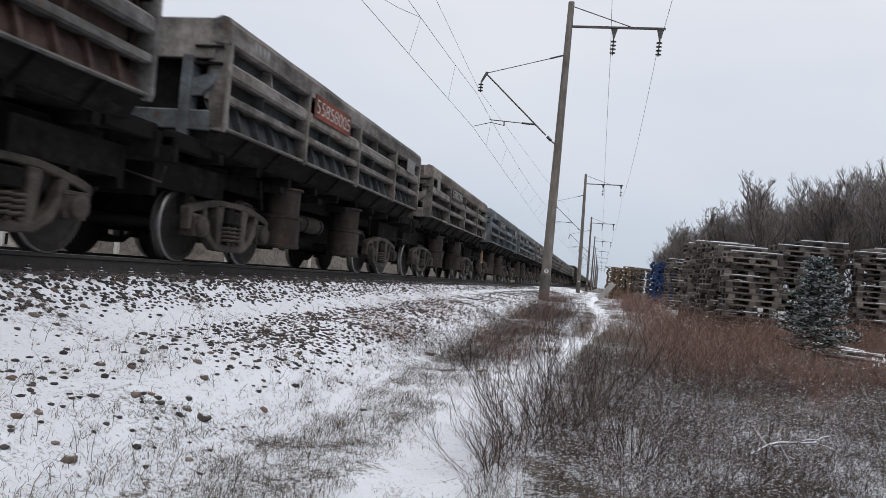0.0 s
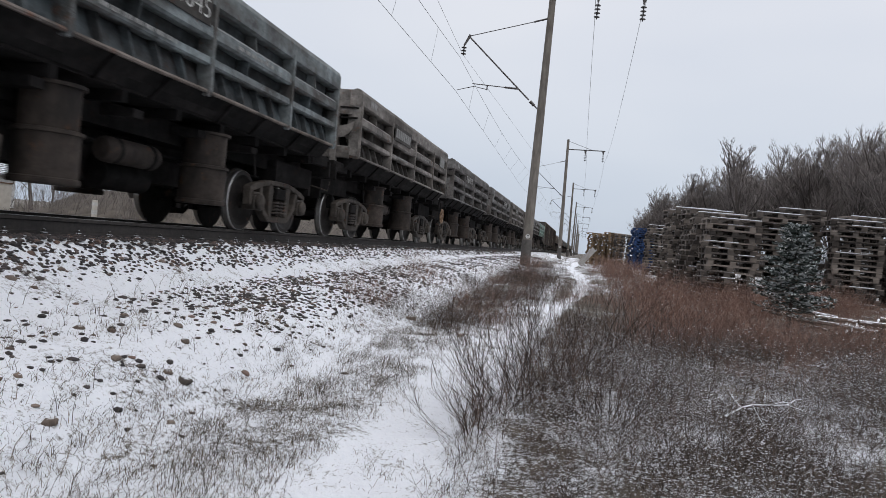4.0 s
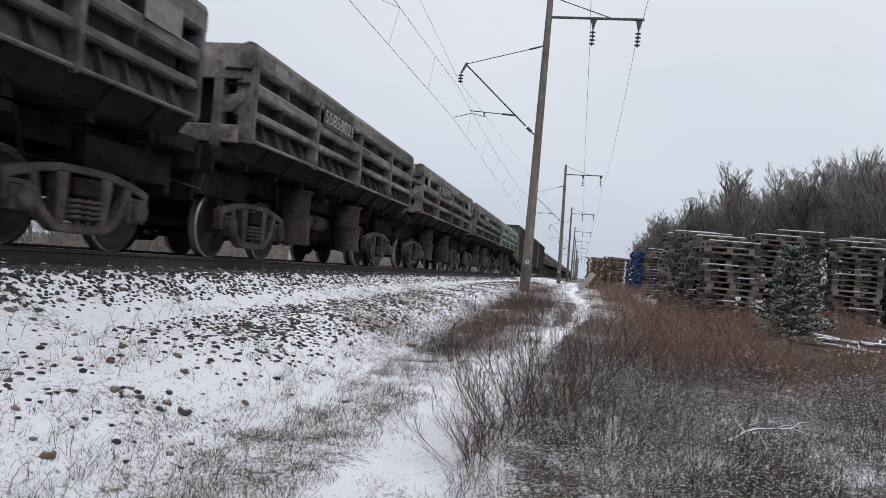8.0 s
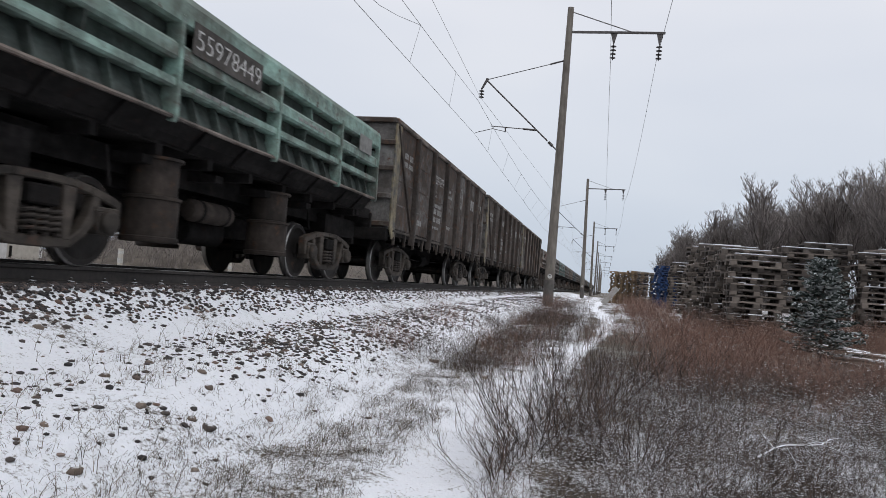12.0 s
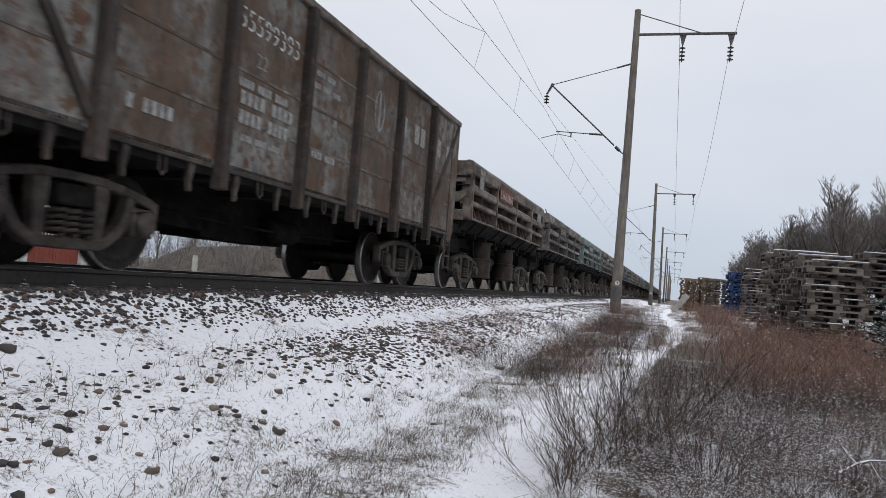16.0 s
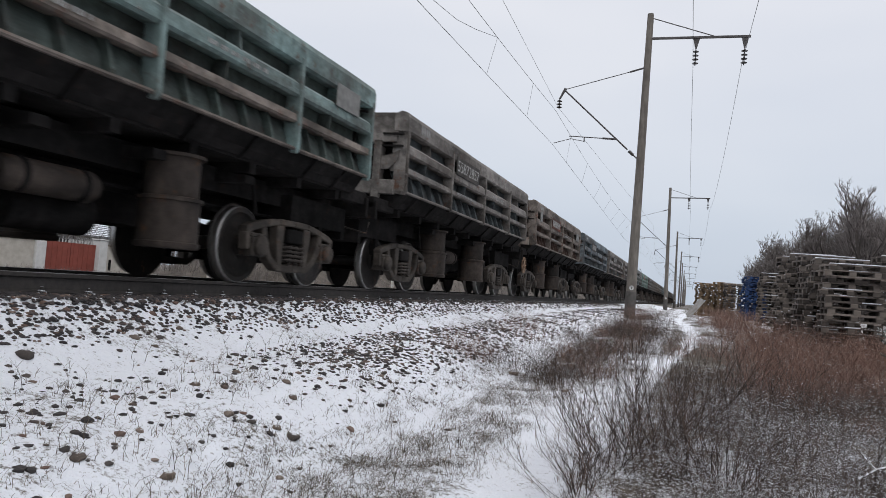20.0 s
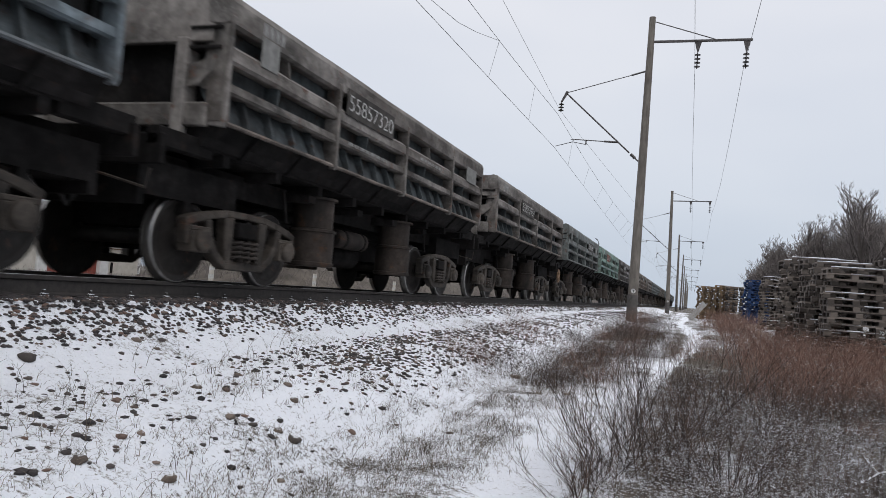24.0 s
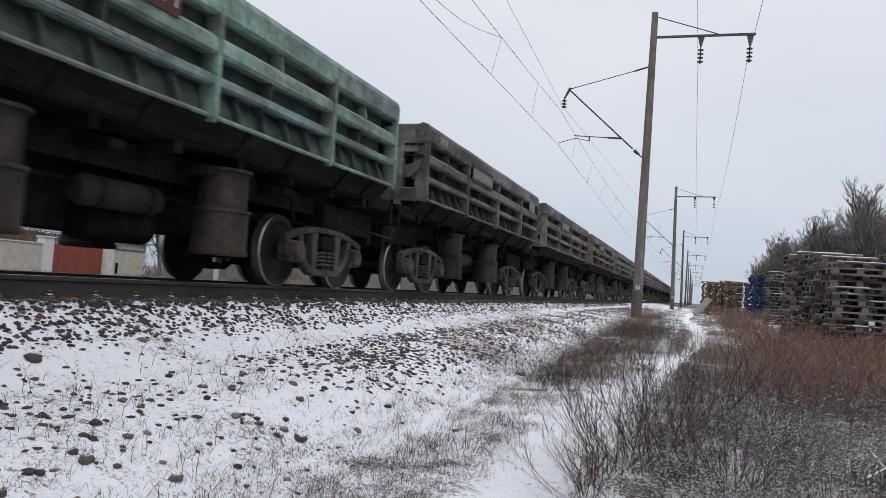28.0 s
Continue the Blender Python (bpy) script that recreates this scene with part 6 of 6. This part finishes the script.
def build_woods():
    rnd = random.Random(14)
    protos = []
    for i in range(5):
        t, c = tree_meshes(30 + i, 14.0)
        top = max(v.co.z for v in c.vertices)
        for me in (t, c):
            for v in me.vertices:
                v.co *= 19.0 / top
        tree = thing("bare_tree", "bare grey-brown deciduous tree with fine twigs", "tree", "trees of the bare wood")
        part("trunk", t, None, tree)
        part("crown", c, None, tree)
        protos.append(tree)
    spots = []
    y = 58.0
    while y < 330:
        edge = 21.5 + 10.5 * (1 - smooth01(60, 140, y)) + 4 * smooth01(200, 330, y)
        for row in range(4):
            s = 0.85 + 0.15 * smooth01(55, 120, y) - 0.05 * smooth01(150, 260, y) + 0.02 * row
            spots.append((edge + row * 5.5 + rnd.uniform(-2.2, 2.2), y + rnd.uniform(-2.5, 2.5), s * rnd.uniform(0.90, 1.06), row))
        y += 5.0 + y * 0.02
    for i in range(26):      # low trees at the edge
        yy = rnd.uniform(60, 200)
        spots.append((22.5 + 9 * (1 - smooth01(60, 140, yy)) + rnd.uniform(-2, 2), yy, rnd.uniform(0.4, 0.62), 0))
    for i in range(22):      # gardens behind the track
        spots.append((rnd.uniform(-75, -46), rnd.uniform(12, 120), rnd.uniform(0.3, 0.55), 9))
    for i in range(10):
        spots.append((rnd.uniform(-42, -30), rnd.uniform(48, 90), rnd.uniform(0.2, 0.35), 9))
    for i, (x, yy, s, row) in enumerate(spots):
        m = pose(x, yy, ground_z(x, yy) - 0.1, 0, 0, rnd.uniform(0, 360))
        if i < 5:
            tree = protos[i]
            tree.matrix_basis = m @ Matrix.Diagonal((s, s, s, 1))
        else:
            tree = copy_thing(protos[i % 5], m)
            tree.scale = (s, s, s)
    # undergrowth that closes the wood below the crowns
    tw = Twigs()
    for i in range(4200):
        yy = 56 + 240 * rnd.random() ** 1.4
        edge = 19.0 + 11 * (1 - smooth01(60, 140, yy))
        x = edge + 26 * rnd.random() ** 1.2
        branchy(tw, rnd, x, yy, ground_z(x, yy) - 0.1, rnd.uniform(1.6, 6.0), 0.3, rnd.uniform(0, 6.28), 0.03, 6, 0.0, 3)
    tagged(new("undergrowth", tw.mesh("undergrowth", [M_BRANCH, M_FLECK])), "grey-brown bare undergrowth of the wood", "undergrowth", "", "stuff")
    tw = Twigs()
    for i in range(4200):
        yy = 6 + 170 * rnd.random() ** 1.5
        x = rnd.uniform(-40, -23) if yy > 41.5 else rnd.uniform(-46, -24) if yy < 26 else rnd.uniform(-35, -31)
        branchy(tw, rnd, x, yy, ground_z(x, yy) - 0.1, rnd.uniform(0.6, 2.8) * (0.35 if yy < 42 else 1.25), 0.3, rnd.uniform(0, 6.28), 0.016, 8, 0.1, 3)
    for i in range(1300):
        far = i % 3 == 0
        yy = rnd.uniform(27, 43) if far else rnd.uniform(41, 66)
        x = rnd.uniform(-47, -39) if far else rnd.uniform(-35, -26)
        branchy(tw, rnd, x, yy, ground_z(x, yy) - 0.1, rnd.uniform(2.2, 4.6), 0.3, rnd.uniform(0, 6.28), 0.018, 9, 0.0, 4)
    tagged(new("thicket", tw.mesh("thicket", [M_BRANCH, M_FLECK])), "grey-brown bare thicket with traces of snow behind the track", "thicket", "", "stuff")


build_woods()

# ---- gardens and house behind the track ----
M_PLASTER = plain("cream_plaster", (0.42, 0.39, 0.34), (0.54, 0.51, 0.46), 2.5, 0.9, 0, 0.15)
M_WHITEWASH = plain("whitewashed_wall", (0.52, 0.52, 0.51), (0.66, 0.66, 0.65), 2, 0.9, 0, 0.1)
M_REDGATE = plain("brick_red_sheet_gate", (0.20, 0.045, 0.03), (0.27, 0.065, 0.045), 1.5, 0.6, 0, 0.05)
M_ROOF = snowy("snowy_roof_tiles", ((0.0, (0.10, 0.10, 0.11)), (1.0, (0.16, 0.16, 0.17))), 0.9, 0.36, False, 4)
M_BROWNWALL = plain("brown_cladding", (0.10, 0.055, 0.03), (0.15, 0.085, 0.05), 3, 0.8, 0, 0.1)
M_PANE = plain("dark_window_glass", (0.02, 0.022, 0.025), (0.04, 0.043, 0.047), 1, 0.08, 0, 0)


def build_gardens():
    gx = -36.0

    def gz(y):
        return ground_z(gx, y) - 0.3
    wall = thing("garden_wall", "cream plastered garden wall with pale pillars beyond the track", "wall", kind="structure")
    part("wall_panel", Geo().box(gx - 0.12, gx + 0.12, 12, 33.3, gz(20), 1.0), M_PLASTER, wall)
    part("wall_coping", Geo().box(gx - 0.18, gx + 0.18, 12, 33.3, 1.0, 1.07), M_WHITEWASH, wall, "snow-white coping")
    for y in (33.6, 38.4):
        part("pillar", Geo().box(gx - 0.3, gx + 0.3, y - 0.35, y + 0.35, gz(y), 1.38).box(gx - 0.36, gx + 0.36, y - 0.42, y + 0.42, 1.38, 1.46), M_WHITEWASH, wall, bevel=0.02)
    part("wall_panel", Geo().box(gx - 0.12, gx + 0.12, 38.8, 41.6, gz(40), 1.05), M_PLASTER, wall)
    part("wall_coping", Geo().box(gx - 0.18, gx + 0.18, 38.8, 41.6, 1.05, 1.12), M_BROWNWALL, wall)
    part("post_box", Geo().box(gx + 0.12, gx + 0.2, 39.1, 39.25, -0.5, 0.2), M_GRIME_SHADE, wall)
    gate = thing("sheet_metal_gate", "brick-red sheet metal gate with pale spikes on top", "gate")
    for y0, y1 in ((34.0, 35.98), (36.02, 38.0)):
        leaf = part("gate_leaf", Geo().box(gx - 0.03, gx + 0.03, y0, y1, gz(36) + 0.1, 1.05), M_REDGATE, gate)
        for i in range(8):
            yy = y0 + 0.12 + i * 0.245
            part("spike", Geo().prism([(yy - 0.03, 1.05), (yy + 0.03, 1.05), (yy + 0.03, 1.18), (yy, 1.26), (yy - 0.03, 1.18)], "x", gx - 0.015, gx + 0.015), M_WHITEWASH, leaf)
        for i in range(5):
            yy = y0 + 0.2 + i * 0.39
            part("rib", Geo().box(gx + 0.03, gx + 0.045, yy, yy + 0.04, gz(36) + 0.12, 1.03), M_REDGATE, leaf)
    house = thing("house", "single-storey pale house with a snow-covered tiled roof", "house")
    hx0, hx1, hy0, hy1 = -58.0, -48.0, 44.0, 56.0
    z0, ze, zr = ground_z(-50, 50) - 0.4, 2.2, 5.6
    part("wall", Geo().box(hx0, hx1, hy0, hy1, z0, ze).prism([(hx0, ze), (hx1, ze), ((hx0 + hx1) / 2, zr - 0.2)], "y", hy0 + 0.05, hy0 + 0.3), M_WHITEWASH, house)
    xm = (hx0 + hx1) / 2
    roof = part("roof", Geo().prism([(hx1 + 0.5, ze - 0.2), (hx1 + 0.5, ze - 0.05), (xm, zr + 0.15), (xm, zr)], "y", hy0 - 0.4, hy1 + 0.4).prism([(hx0 - 0.5, ze - 0.2), (hx0 - 0.5, ze - 0.05), (xm, zr + 0.15), (xm, zr)], "y", hy0 - 0.4, hy1 + 0.4), M_ROOF, house, "snow-covered tiled roof")
    for i in range(22):
        a = (i + 0.5) / 22
        x, z = hx1 + 0.5 + (xm - hx1 - 0.5) * a, ze - 0.05 + (zr + 0.2 - ze) * a
        part("tile_course", Geo().box(x - 0.06, x + 0.06, hy0 - 0.4, hy1 + 0.4, z, z + 0.045), M_ROOF, roof)
    part("chimney", Geo().box(xm - 1.6, xm - 1.0, 48, 48.6, 4.0, 6.4), M_BROWNWALL, house, bevel=0.02)
    for y in (46.5, 50.5):
        wnd = part("window", Geo().box(hx1 - 0.02, hx1 + 0.06, y, y + 1.3, 0.4, 1.7), M_WHITEWASH, house)
        part("pane", Geo().box(hx1 + 0.03, hx1 + 0.065, y + 0.1, y + 0.6, 0.5, 1.6), M_PANE, wnd)
        part("pane", Geo().box(hx1 + 0.03, hx1 + 0.065, y + 0.7, y + 1.2, 0.5, 1.6), M_PANE, wnd)
    shed = thing("shed", "brown clad outbuilding with a pale eave and snowy roof", "shed")
    part("wall", Geo().box(-47, -41, 28, 37.5, z0, 1.9), M_BROWNWALL, shed)
    part("upper_wall", Geo().box(-46.8, -40.96, 28.2, 37.3, 1.9, 2.9), M_WHITEWASH, shed)
    part("roof", Geo().prism([(-47.5, 3.4), (-40.5, 2.9), (-40.5, 3.02), (-47.5, 3.55)], "y", 27.6, 42.0), M_ROOF, shed)
    # concrete posts along the lane
    first = thing("concrete_post", "short grey concrete post with white bands beside the lane", "post", "posts along the lane")
    part("shaft", Geo().box(-0.09, 0.09, -0.09, 0.09, -0.3, 1.7), M_PLASTER, first, bevel=0.015)
    part("band", Geo().box(-0.094, 0.094, -0.094, 0.094, 1.05, 1.25), M_WHITE, first)
    part("band", Geo().box(-0.094, 0.094, -0.094, 0.094, 1.45, 1.6), M_WHITE, first)
    places = [(-22.0, 30.6), (-22, 41), (-22, 54)]
    first.matrix_basis = pose(-22.0, 30.6, ground_z(-22, 30.6))
    for x, y in places[1:]:
        copy_thing(first, pose(x, y, ground_z(x, y)))
    # low brown bank beyond the lane
    g = Geo()
    ys = [40 + 6 * i for i in range(50)]
    prof = [(-24.0, -0.8), (-26.5, 0.7), (-29.0, 1.5), (-34.0, 1.2), (-38.0, -0.6)]
    for y in ys:
        for x, z in prof:
            g.v.append((x, y, z + 0.3 * noise.noise(Vector((x, y * 0.2, 0))) * smooth01(40, 46, y) - 2.4 * (1 - smooth01(40, 45, y))))
    w = len(prof)
    g.f = [(j * w + i, j * w + i + 1, (j + 1) * w + i + 1, (j + 1) * w + i) for j in range(len(ys) - 1) for i in range(w - 1)]
    tagged(part("earth_bank", g, M_BANK, smooth=True), "brown grassy earth bank with patches of snow behind the track", "bank", "", "structure")


M_BANK = plain("brown_dead_grass_bank", (0.04, 0.033, 0.026), (0.115, 0.098, 0.08), 1.2, 0.95, 0, 0.5, 0.05)
build_gardens()


# ---- movement: the train rolls towards and past the camera ----
def travel(t):
    return 10.175 * t + 0.00205 * t * t


def motions():
    times = [2.0 * i for i in range(15)]
    for w, y, k, _ in TRAIN:
        walk(w, [(t, pose(AXIS, y - travel(t), 0)) for t in times])
    steps = [i / 15 for i in range(0, 421)]
    for w, y, k, _ in TRAIN:
        for b in w.children:
            for o in b.children:
                if o.name.startswith("wheelset"):
                    dy = o.matrix_basis.translation.y
                    walk(o, [(t, pose(0, dy, R_WHEEL, math.degrees(travel(t) / R_WHEEL) % 360.0, 0, 0)) for t in steps])


motions()
